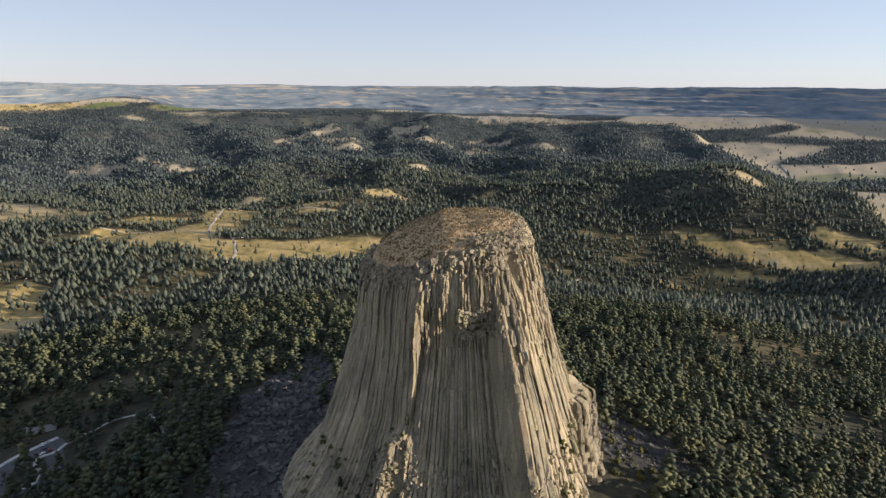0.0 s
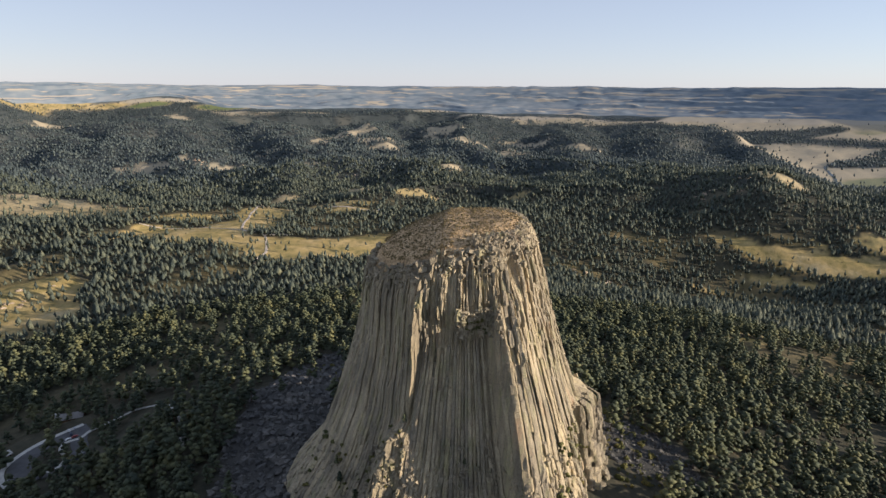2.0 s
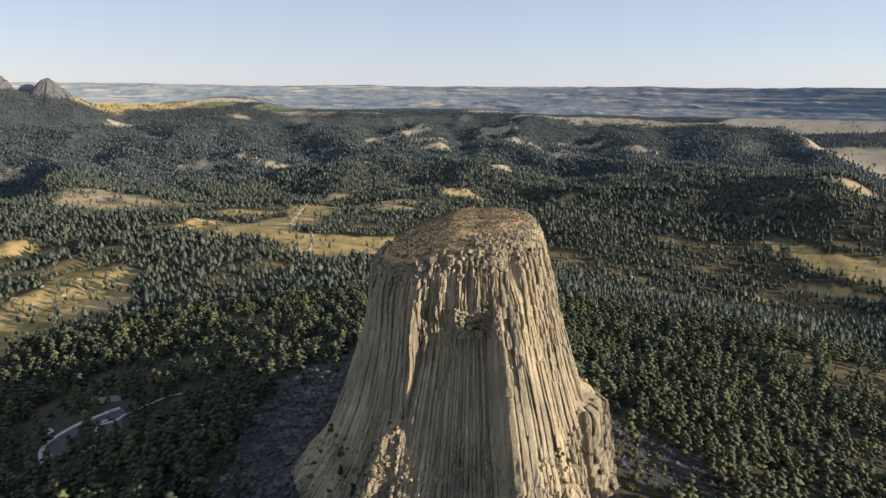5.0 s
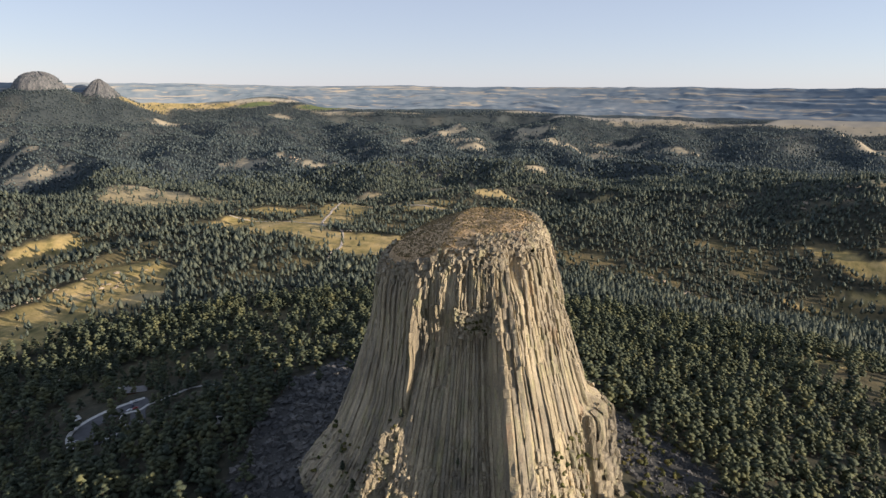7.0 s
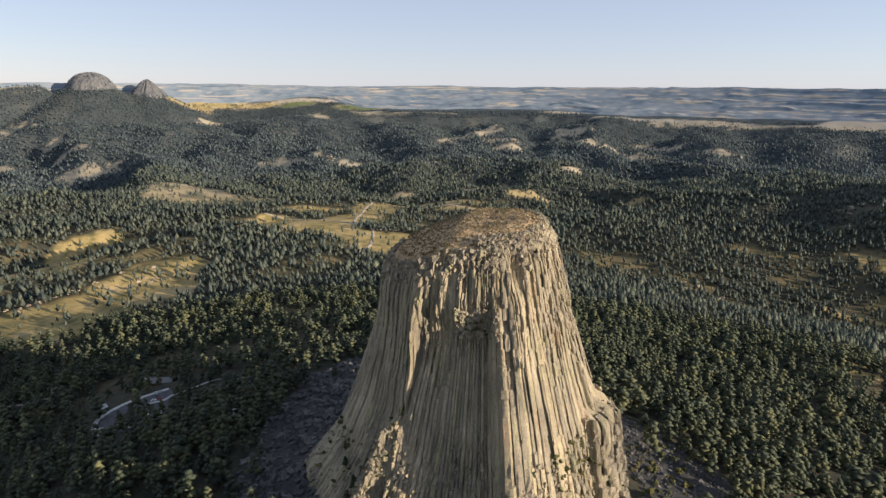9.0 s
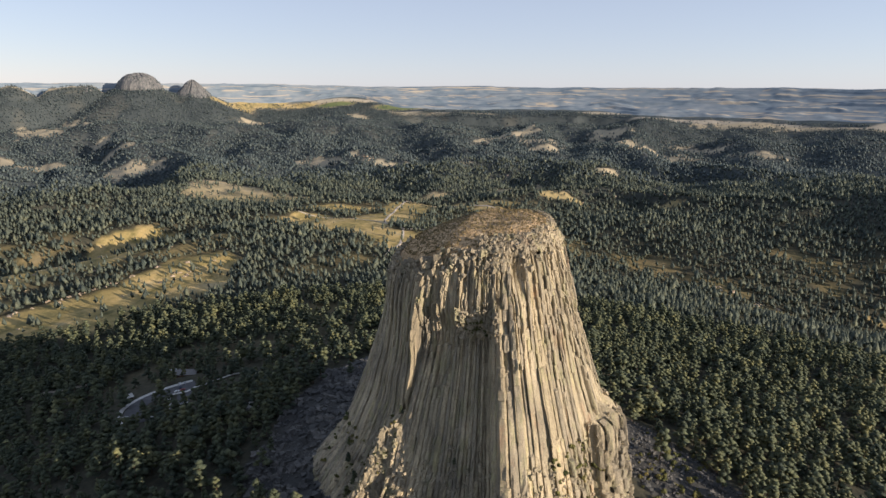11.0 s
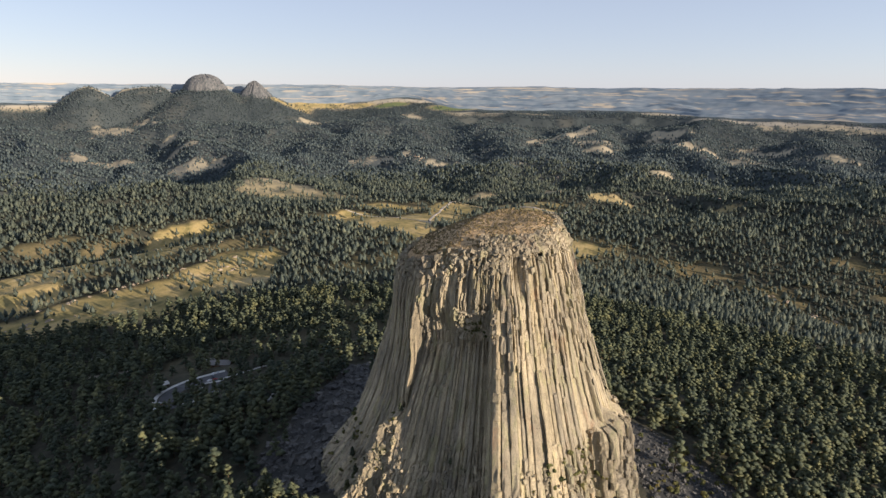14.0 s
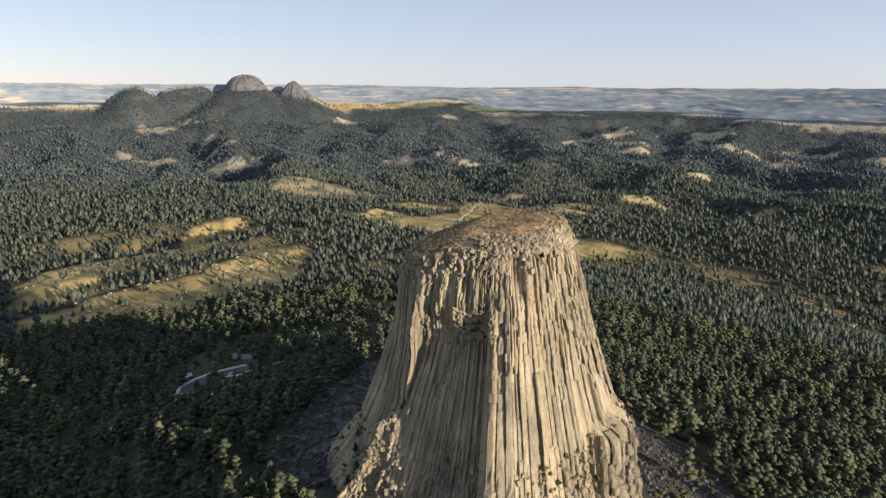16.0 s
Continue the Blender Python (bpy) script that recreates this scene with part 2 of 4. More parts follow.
def scattered(protos, spots, sizes, turns, rng, squash=None):
    """Many copies of the prototype shapes, joined into one set of vertices and triangles."""
    pick = rng.integers(0, len(protos), len(spots))
    vs, fs, base = [], [], 0
    for k, (pv, pf) in enumerate(protos):
        who = np.nonzero(pick == k)[0]
        if not len(who):
            continue
        c, s = np.cos(turns[who])[:, None], np.sin(turns[who])[:, None]
        sx = sizes[who][:, None]
        sz = sx if squash is None else squash[who][:, None]
        v = np.empty((len(who), len(pv), 3))
        v[..., 0] = (pv[None, :, 0] * c - pv[None, :, 1] * s) * sx + spots[who, 0][:, None]
        v[..., 1] = (pv[None, :, 0] * s + pv[None, :, 1] * c) * sx + spots[who, 1][:, None]
        v[..., 2] = pv[None, :, 2] * sz + spots[who, 2][:, None]
        fs.append((pf[None] + (base + np.arange(len(who)) * len(pv))[:, None, None]).reshape(-1, 3))
        vs.append(v.reshape(-1, 3))
        base += len(who) * len(pv)
    return np.concatenate(vs), np.concatenate(fs)

# ---- the lie of the land ----
TX, TY = 8.0, 322.0          # foot of the tower's axis
VX, VY = 60.0, 10.0          # middle of the flight, for the far ring
EX, EY, EZ = 64.96, 4.32, 329.46
# the land is drawn on a foreshortened plan; this table sets its distances in the scene, far ones drawn in to fit the
# camera's view
PLAN_R = np.arange(0.0, 5001.0, 10.0)
SCENE_R = np.interp(PLAN_R, [0, 350, 560, 910, 1170, 1745, 2690, 3250, 3540, 3800, 4120, 4300, 4500, 4600, 4700, 4880, 5000],
                   [0, 350, 547, 807, 1036, 1360, 1785, 2500, 3080, 3600, 4180, 4430, 4640, 4710, 4775, 4880, 4950])
SCENE_R = np.convolve(np.pad(SCENE_R, 8, mode="reflect", reflect_type="odd"), np.full(17, 1 / 17), "valid")
BUTTES_OUT = 1.02            # the buttes stand this many times farther than on the plan


def site(x, y):
    """Scene place of a place on the plan, seen the same way from mid-flight."""
    r = np.hypot(x - EX, y - EY)
    k = np.interp(r, PLAN_R, SCENE_R) / np.maximum(r, 1e-6)
    return EX + (x - EX) * k, EY + (y - EY) * k


def plan(x, y):
    """Place on the plan of a scene place, and the stretch between them."""
    r = np.hypot(x - EX, y - EY)
    k = np.maximum(r, 1e-6) / np.maximum(np.interp(r, SCENE_R, PLAN_R), 1e-6)
    return EX + (x - EX) / k, EY + (y - EY) / k, k


def smooth(a, b, v):
    t = np.clip((v - a) / (b - a), 0.0, 1.0)
    return t * t * (3 - 2 * t)


def hash01(ix, iy, seed):
    n = (ix.astype(np.int64) * 374761393 + iy.astype(np.int64) * 668265263 + seed * 982451653) & 0x7FFFFFFF
    n = ((n ^ (n >> 13)) * 1274126177) & 0x7FFFFFFF
    return ((n ^ (n >> 16)) & 0xFFFF) / 65535.0


def value_noise(x, y, seed=0):
    x, y = np.asarray(x, float), np.asarray(y, float)
    ix, iy = np.floor(x), np.floor(y)
    fx, fy = x - ix, y - iy
    fx, fy = fx ** 3 * (fx * (fx * 6 - 15) + 10), fy ** 3 * (fy * (fy * 6 - 15) + 10)
    a, b = hash01(ix, iy, seed), hash01(ix + 1, iy, seed)
    c, d = hash01(ix, iy + 1, seed), hash01(ix + 1, iy + 1, seed)
    return (a + (b - a) * fx) * (1 - fy) + (c + (d - c) * fx) * fy


def fbm(x, y, size, octaves=4, seed=0):
    """Fractal noise from -1 to 1 with features of about that size in metres."""
    total, amp, norm = 0.0, 1.0, 0.0
    for k in range(octaves):
        turn = 0.6 * k + 0.3
        u, v = x * math.cos(turn) - y * math.sin(turn), x * math.sin(turn) + y * math.cos(turn)
        total = total + amp * (2 * value_noise(u / size + 17.3 * k, v / size - 9.1 * k, seed + k) - 1)
        norm, amp, size = norm + amp, amp * 0.5, size * 0.5
    return total / norm


def bump(x, y, cx, cy, along, across, degrees=0.0):
    """A hill of height 1 at (cx, cy), drawn out along a compass direction (0: ahead, 90: to the right)."""
    a = radians(degrees)
    u, v = (x - cx) * math.sin(a) + (y - cy) * math.cos(a), (x - cx) * math.cos(a) - (y - cy) * math.sin(a)
    return np.exp(-0.5 * (u / along) ** 2 - 0.5 * (v / across) ** 2)


def off_line(x, y, ax, ay, bx, by):
    """Distance from a stretch of line, and how far along it, 0 to 1."""
    along = np.clip(((x - ax) * (bx - ax) + (y - ay) * (by - ay)) / ((bx - ax) ** 2 + (by - ay) ** 2), 0, 1)
    return np.hypot(x - ax - along * (bx - ax), y - ay - along * (by - ay)), along


def butte_hills(x, y):
    """Wooded hills on the skyline that carry the rock domes."""
    crag = 9 * fbm(x, y, 110, 4, 71)
    x, y = x + 37, y + 36
    one = 322 - 0.52 * np.maximum(0, np.hypot(x + 3140, y - 3342) - 120)
    two = 274 - 0.5 * np.maximum(0, np.hypot(x + 2896, y - 3560) - 105)
    three = 332 - 0.85 * (np.sqrt((x + 3616) ** 2 + (y - 2810) ** 2 + 55 ** 2) - 55)
    d, along = off_line(x, y, -3476, 2990, -3345, 3135)
    four = 316 + 14 * along - 0.9 * np.maximum(0, d - 28)
    d, along = off_line(x, y, -3330, 3150, -2900, 3556)
    saddle = 270 - 0.55 * d
    return np.maximum.reduce([one, two, three, four, saddle]) + crag


def plain_rim(az):
    """Distance on the plan at which the wooded hills give way to the valley plain."""
    return np.interp(az, [8, 13, 20, 25, 29, 33, 38, 60], [4600, 4260, 4120, 3600, 3230, 2880, 2300, 2100])


def plan_height(x, y):
    x, y = np.asarray(x, float), np.asarray(y, float)
    rho, far = np.hypot(x - TX, y - TY), np.hypot(x - VX, y - VY)
    az = np.degrees(np.arctan2(x - VX, y - VY))
    z = -130 + 285 * np.exp(-rho / 700)
    # grassy spurs and the ravine behind them
    z = z + 58 * bump(x, y, -900, 1320, 430, 520)
    z = z + 16 * bump(x, y, -930, 900, 260, 45, 14) + 14 * bump(x, y, -800, 800, 260, 40, 14)
    z = z - 52 * bump(x, y, -1180, 1120, 440, 80, 28)
    # river valley ahead and to the right, the wooded ridge before it
    z = z - 78 * bump(x, y, 900, 1640, 600, 190, 76)
    z = z - 60 * bump(x, y, 640, 1400, 260, 230, 60) + 24 * bump(x, y, 260, 1750, 300, 110, 138) + 14 * bump(x, y, 376, 752, 120, 90)
    z = z - 22 * bump(x, y, -250, 2700, 700, 160, 100)
    # the land beyond is ramped up to a mesa and the horizon to fit the camera's view
    z = z + np.interp(far, [0, 2600, 3300, 3800, 4120, 4300, 4500, 4700, 4860, 6000], [0, 0, 22, 117, 205, 262, 322, 396, 455, 455])
    plain = smooth(8, 14, az) * smooth(-80, 160, far - plain_rim(az)) * (1 - smooth(4200, 4500, far))
    west = 1 - smooth(-33, -27, az)
    z = z - 46 * west * smooth(3900, 4300, far) * (1 - smooth(4665, 4850, far))
    rough = (5 + 8 * smooth(900, 1700, far) + 62 * smooth(2000, 2800, far) * (1 - smooth(4050, 4350, far))) * (1 - 0.85 * plain) * (1 - 0.12 * smooth(4, 12, az))
    rough = rough * (1 - 0.92 * np.maximum(bump(x, y, -500, 1600, 380, 300), bump(x, y, -1420, 2080, 300, 260)))
    rough = rough * (1 - smooth(4350, 4480, far))
    ridge = 1 - 2.4 * np.abs(fbm(x + 60 * fbm(x, y, 300, 2, 15), y, 700, 4, 5))
    gully = 1 - 2.4 * np.abs(fbm(x, y + 40 * fbm(x, y, 200, 2, 16), 260, 3, 6))
    z = z + rough * (ridge + (0.38 - 0.18 * smooth(2000, 2600, far)) * gully) + smooth(90, 140, rho) * (2.5 * fbm(x, y, 60, 3, 9) + 5 * fbm(x, y, 210, 2, 11))
    z = z + 30 * bump(x, y, 640, 2700, 300, 150, 40) * (1 - plain) + 55 * bump(x, y, 1250, 2750, 420, 170, 20) * (1 - 0.6 * plain)
    z = z + 52 * bump(x, y, 1130, 2330, 480, 130, 22) * smooth(1900, 2100, y)
    # mesa rim, and the dished ground round the tower's foot
    window = smooth(-24, -20, az) * (1 - smooth(-4, 0, az))
    rim = far + 60 * fbm(x, y, 300, 3, 21)
    z = z - window * 48 * smooth(3950, 4150, far) * (1 - smooth(4285, 4305, rim))
    z = z - 24 * np.exp(-(rho / 112) ** 2)
    # shoulder of the hill before the tower, added out of view to shade the woods
    z = z + 48 * bump(x, y, -8, 182, 90, 34, 95)
    # level ground for the car park
    flat = 1 - smooth(38, 70, np.hypot((x + 312) * 1.1, y - 404))
    z = z + flat * (55.0 + 0.1 * (x + 312) - z)
    right_hills = smooth(-4, 2, az) * smooth(4300, 4420, far) * (1 - smooth(4760, 4850, far))
    z = z + 2.5 * right_hills * fbm(az * 9, far * 1.1, 110, 3, 27)
    # flat tables on the horizon
    z = z + smooth(4690, 4790, far) * (7 * smooth(0.04, 0.22, fbm(az * 7, far * 0, 60, 2, 23)) - 3 + 1.5 * fbm(az * 20, far * 0, 60, 3, 24))
    z = z + 16 * smooth(4720, 4860, far)
    return z


def height(x, y):
    """Height of the ground at a scene place, kept on the sight line from mid-flight."""
    x, y = np.asarray(x, float), np.asarray(y, float)
    px, py, k = plan(x, y)
    hills = butte_hills(EX + (x - EX) / BUTTES_OUT, EY + (y - EY) / BUTTES_OUT)
    return np.maximum(EZ + (plan_height(px, py) - EZ) * k, EZ + (hills - EZ) * BUTTES_OUT)


def haze_edge(az):
    """Distance at which the woods give way to the haze-coloured distance."""
    return 4690 - 230 * smooth(-27, -22, az) - 110 * smooth(-5, -1, az)


# ---- land cover ----
# clearings: middle, half width across the way to the flight, half depth away from it
SPURS = [(-1050, 700, 66, 97), (-1070, 790, 62, 91), (-1100, 910, 72, 109), (-1050, 980, 75, 110), (-1140, 1200, 80, 110), (-770, 620, 62, 66), (-790, 550, 52, 46),
         (-730, 670, 62, 76), (-710, 750, 64, 66), (-720, 840, 58, 66), (-730, 940, 55, 81), (-650, 860, 36, 49), (-930, 620, 60, 50)]
MEADOW = [(-840, 1550, 99, 140), (-700, 1510, 93, 120), (-680, 1730, 78, 125), (-720, 1990, 69, 110), (-800, 2440, 97, 100), (-570, 2200, 127, 50), (-420, 2100, 79, 45),
          (-410, 1370, 84, 120), (-320, 1430, 88, 120), (-240, 1560, 72, 90), (-510, 1400, 60, 89), (-1610, 2120, 124, 115), (-1440, 2050, 94, 70), (-1290, 2050, 105, 150), (-920, 1870, 97, 50)]
WEST_GLADES = [(-3160, 2620, 140, 120), (-2810, 2060, 65, 45), (-2790, 2230, 134, 58), (-2410, 2390, 127, 50), (-2560, 2510, 84, 20), (-2080, 2090, 41, 40), (-1440, 2110, 120, 150),
               (-1540, 1910, 80, 38), (-2410, 3500, 119, 70), (-2780, 2590, 50, 60)]
NORTH_GLADES = [(-1600, 2980, 126, 42), (-1270, 3050, 92, 24), (-780, 3760, 160, 130), (-480, 3510, 115, 40), (-560, 3590, 84, 80), (-210, 3940, 128, 74), (-100, 3000, 83, 42),
                (-450, 2720, 128, 130), (-220, 2450, 91, 32), (-1850, 3860, 56, 60), (-1120, 3340, 46, 40), (-790, 3030, 52, 44), (-870, 3540, 54, 24)]
EAST_GLADES = [(80, 3630, 184, 70), (360, 3790, 140, 41), (600, 4230, 236, 74), (430, 4270, 158, 36), (580, 3620, 118, 24), (610, 3230, 76, 60), (170, 2460, 45, 26), (-160, 1590, 37, 51), (-60, 1150, 30, 43),
               (1190, 2420, 74, 60), (410, 1440, 68, 30), (650, 1600, 78, 18), (1030, 1760, 210, 64), (1190, 1730, 170, 90), (1330, 1890, 120, 80), (860, 1670, 110, 34), (410, 800, 26, 22), (376, 748, 20, 18), (690, 1010, 34, 28)]
GOLD_SLOPE = [(-2730, 3640, 150, 120), (-2610, 3840, 200, 60), (-2370, 3950, 128, 48)]     # below the pointed butte
GREEN_FIELDS = [(-2120, 4030, 127, 43), (-1690, 4160, 167, 51)]


def patches(x, y, spots, edge, inner=0.85):
    """1 inside any of the oval patches."""
    out = np.zeros(np.shape(x))
    for cx, cy, wide, deep in spots:
        a = math.atan2(cx - VX, cy - VY)
        u, v = (x - cx) * math.sin(a) + (y - cy) * math.cos(a), (x - cx) * math.cos(a) - (y - cy) * math.sin(a)
        out = np.maximum(out, 1 - smooth(inner, 1.25, np.sqrt((u / deep) ** 2 + (v / wide) ** 2) + edge))
    return out


def openness(x, y):
    """1 in the clearings, 0 in the woods."""
    out = patches(x, y, [(a, b, 1.2 * w, 1.15 * d) for a, b, w, d in SPURS] + [(a, b, 1.25 * w, 1.1 * d) for a, b, w, d in MEADOW], 0.36 * fbm(x, y, 60, 4, 31), 1.05)
    out = np.maximum(out, patches(x, y, [(a, b, 1.05 * w, 0.8 * d) for a, b, w, d in WEST_GLADES + NORTH_GLADES + EAST_GLADES], 0.7 * fbm(x, y, 90, 3, 32) + 0.9 * fbm(x, y, 28, 3, 36), 0.95))
    out = np.maximum(out, patches(x, y, GOLD_SLOPE + GREEN_FIELDS, 0.3 * fbm(x, y, 90, 3, 35)))
    far, az = np.hypot(x - VX, y - VY), np.degrees(np.arctan2(x - VX, y - VY))
    plain = smooth(8, 14, az) * smooth(0, 70, far - plain_rim(az) + 130 * fbm(x, y, 260, 4, 42))
    strips = np.maximum(smooth(0.16, 0.30, fbm(x * 0.35, y, 230, 3, 43)), smooth(22, 26, az) * np.exp(-((far - 4010 + 25 * fbm(x, y, 300, 3, 38)) / 55) ** 2) * 1.4).clip(0, 1)
    out = np.maximum(out, plain * (1 - strips))
    bands = smooth(0.0, 0.1, fbm(az * 26, far * 5.0, 330, 4, 44) - 0.12)
    return np.maximum(out, bands * smooth(-140, -60, far - haze_edge(az) + 60 * fbm(x, y, 200, 2, 45)))


def talus(x, y):
    """1 on the boulder slopes at the tower's foot."""
    rag = 0.3 * fbm(x, y, 40, 3, 51)
    west = bump(x, y, -108, 392, 130, 42, -8) + rag * 0.6
    east = bump(x, y, 112, 372, 60, 26, 140) + rag * 0.6
    return np.maximum(smooth(0.45, 0.62, west), smooth(0.45, 0.6, east))


# ---- ground: one sheet to the horizon ----
azs = np.radians(np.concatenate([np.arange(-180, -66, 3.0), np.arange(-66, 50, 0.24), np.arange(50, 180, 3.0)]))
rings = np.concatenate([[0.2], np.geomspace(40, 1900, 225), np.arange(1915, 4880, 17.0)])
ring_g, az_g = np.meshgrid(rings, azs, indexing="ij")
gx, gy = EX + ring_g * np.sin(az_g), EY - 20 + ring_g * np.cos(az_g)
scene_x, scene_y = site(gx, gy)
gz = height(scene_x, scene_y)
ground_mesh = mesh_of("ground", np.stack([scene_x, scene_y, gz], -1).reshape(-1, 3), rows_faces(len(rings), len(azs), True), GROUND, True)
open_g = openness(gx, gy)
far_g = np.hypot(gx - VX, gy - VY)
az_d = np.degrees(az_g)
green = smooth(0.0, 0.16, fbm(gx * 0.6, gy, 300, 2, 61)) * smooth(24, 27, az_d) * smooth(60, 200, far_g - plain_rim(az_d)) * (1 - smooth(4150, 4300, far_g))
green = np.maximum(green, patches(gx, gy, GREEN_FIELDS, 0.1 * fbm(gx, gy, 90, 3, 35)))
gold = patches(gx, gy, GOLD_SLOPE + GREEN_FIELDS, 0.2 * fbm(gx, gy, 60, 3, 62))
open_g = np.maximum(open_g, gold)
thin = 0.36 * smooth(0.12, 0.45, fbm(gx, gy, 130, 3, 33)) * smooth(500, 1000, far_g) * (1 - 0.75 * smooth(1600, 2800, far_g))
# the alpha holds the share of haze colour, growing with distance
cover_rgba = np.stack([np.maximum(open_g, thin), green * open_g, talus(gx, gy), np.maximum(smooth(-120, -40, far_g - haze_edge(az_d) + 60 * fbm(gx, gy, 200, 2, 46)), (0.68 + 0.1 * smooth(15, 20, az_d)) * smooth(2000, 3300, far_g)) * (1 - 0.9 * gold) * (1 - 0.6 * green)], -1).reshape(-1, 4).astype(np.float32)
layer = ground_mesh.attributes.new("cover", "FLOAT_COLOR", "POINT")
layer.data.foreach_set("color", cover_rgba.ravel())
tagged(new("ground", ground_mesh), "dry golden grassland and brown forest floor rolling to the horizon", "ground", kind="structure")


# haze-coloured swells before the horizon
azb = np.radians(np.arange(-72, 52, 0.2))
sb, ab = np.meshgrid(np.linspace(0, 1, 150), azb, indexing="ij")
deg = np.degrees(ab)
inner = haze_edge(deg) + 25 * fbm(deg * 10, 0 * ab, 30, 3, 48)
rb = inner + (4878 - inner) * sb
bx, by = site(VX + rb * np.sin(ab), VY + rb * np.cos(ab))
bz = height(bx, by) + 4.0 * smooth(0, 0.15, sb) - 10.0 * (1 - smooth(0, 0.08, sb))
# tablelands one behind another: a wooded scarp towards the flight, fields on the top
field = np.zeros(sb.shape)
for k, (at, tall_m) in enumerate(((0.10, 13), (0.22, 20), (0.36, 17), (0.50, 16), (0.63, 12), (0.76, 10), (0.88, 8))):
    run = at + 0.05 * fbm(deg * 8, 0 * deg, 40, 3, 400 + k)
    table = smooth(-0.25, 0.15, fbm(deg * 7, 0 * deg, 36, 4, 420 + k))
    ravines = 1 - 0.5 * np.abs(fbm(deg * 40, 0 * deg, 30, 3, 440 + k))
    bz = bz + tall_m * table * ravines * smooth(run - 0.035, run, sb) * (1 - smooth(run, run + 0.13, sb))
    on_top = smooth(run - 0.004, run + 0.004, sb) * (1 - smooth(run + 0.015, run + 0.06, sb))
    field = np.maximum(field, on_top * smooth(0.16, 0.22, fbm(deg * 22, 30 * sb, 34, 3, 460 + k)))
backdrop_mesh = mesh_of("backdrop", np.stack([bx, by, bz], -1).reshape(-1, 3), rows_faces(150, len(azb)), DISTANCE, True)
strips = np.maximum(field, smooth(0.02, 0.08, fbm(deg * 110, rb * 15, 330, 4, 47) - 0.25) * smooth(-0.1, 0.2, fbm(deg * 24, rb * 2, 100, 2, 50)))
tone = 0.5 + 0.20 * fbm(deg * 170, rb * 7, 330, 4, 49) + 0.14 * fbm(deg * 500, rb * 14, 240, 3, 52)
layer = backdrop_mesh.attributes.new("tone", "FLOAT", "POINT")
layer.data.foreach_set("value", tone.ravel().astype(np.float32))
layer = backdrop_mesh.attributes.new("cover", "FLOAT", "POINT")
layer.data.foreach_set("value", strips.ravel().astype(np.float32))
tagged(new("backdrop", backdrop_mesh), "haze-tinted blue plains with pale fields on the horizon", "distant plains", kind="structure")


# ---- the rock tower ----
TOP = 262.0


def wall(phi, z, ledge=1.0):
    """The tower's radius: phi in degrees from the face towards the flight, growing to the sunny side."""
    phi, z = np.asarray(phi, float), np.asarray(z, float)
    u = np.clip(TOP - z, 0, None)
    r = 42 + 0.27 * u + 12 * (u / 141) ** 4 - 9 * np.exp(-u / 5)
    low = smooth(40, 95, u)

    def peak(at, half_left, half_right):
        d = (phi - at + 180) % 360 - 180
        return np.clip(1 - np.where(d < 0, -d / half_left, d / half_right), 0, 1)
    r = r + 9 * low * peak(21.8, 5, 40) + 5.0 * smooth(18, 52, u) * peak(21.8, 4, 20)
    # sunken shaded face between the thin rib and the sunny edge, and the flank that falls away behind the rib
    sunk = (7.6 - 3.6 * smooth(58, 90, u) + 4.6 * smooth(-20, 6, phi) * (1 + 0.6 * smooth(58, 90, u))) * (1 - 0.3 * smooth(115, 145, u))
    r = r - sunk * smooth(28, 56, u) * smooth(-23.2, -21.0, phi) * (1 - smooth(17, 21, phi))
    behind = np.where(phi < -21.4, smooth(-76, -26, phi), 0) * (1 - smooth(-22.6, -21.4, phi))
    r = r - (6.0 + 3.0 * smooth(78, 92, u)) * smooth(16, 84, u) * behind * (1 - 0.3 * smooth(115, 145, u))
    r = r - 1.2 * np.exp(-((u - 44) / 9) ** 2) * smooth(2, 8, phi) * (1 - smooth(14, 20, phi))
    r = r + (3.6 - 2.0 * smooth(30, 85, u)) * smooth(8, 40, u) * peak(-23, 16, 3) + 0.4 * smooth(4, 20, u) * peak(-28, 8, 6)
    r = r - 5 * 1.5 * np.exp(-((u - 17) / 9) ** 2) * peak(33, 5, 6) - 2.5 * np.exp(-((u - 22) / 12) ** 2) * peak(5, 5, 5)
    r = r - 3 * smooth(30, 80, u) * peak(-48, 22, 20)
    r = r + 11 * smooth(0, 5, u - 88 - 1.1 * np.abs(phi + 24)) * peak(-26 - 0.12 * np.clip(u - 90, 0, 50), 9, 8)
    # sunny side: steep, with a pillar standing off its foot
    east = smooth(0, 1, 1.6 * peak(95, 62, 62))
    growth = np.clip(0.27 * (u - 100) + 12 * ((u / 141) ** 4 - 0.253), 0, None)
    r = r - east * (5.5 + 0.66 * growth - 4.5 * np.exp(-u / 6))
    r = r + ledge * 12 * smooth(0, 8, u - 93 - 0.12 * np.abs(phi - 84) - 3 * np.sin(phi * 0.5)) * peak(86, 16, 34) - 10 * smooth(97, 104, u) * peak(71, 4, 2.5)
    # shady side: rounded brow, hollow flare, spreading foot
    west = smooth(0, 1, 1.5 * peak(-90, 58, 70))
    r = r - west * (22 * np.exp(-u / 5) - 3 * np.exp(-((u - 30) / 16) ** 2) + 11 * smooth(148, 165, u))
    r = r - 7 * np.exp(-((u - 115) / 24) ** 2) * smooth(0, 1, 1.5 * peak(-108, 60, 34))
    r = r + 8 * np.exp(-u / 8) * peak(-30, 14, 14) + 4 * smooth(120, 145, u) * peak(-78, 40, 40)
    return r


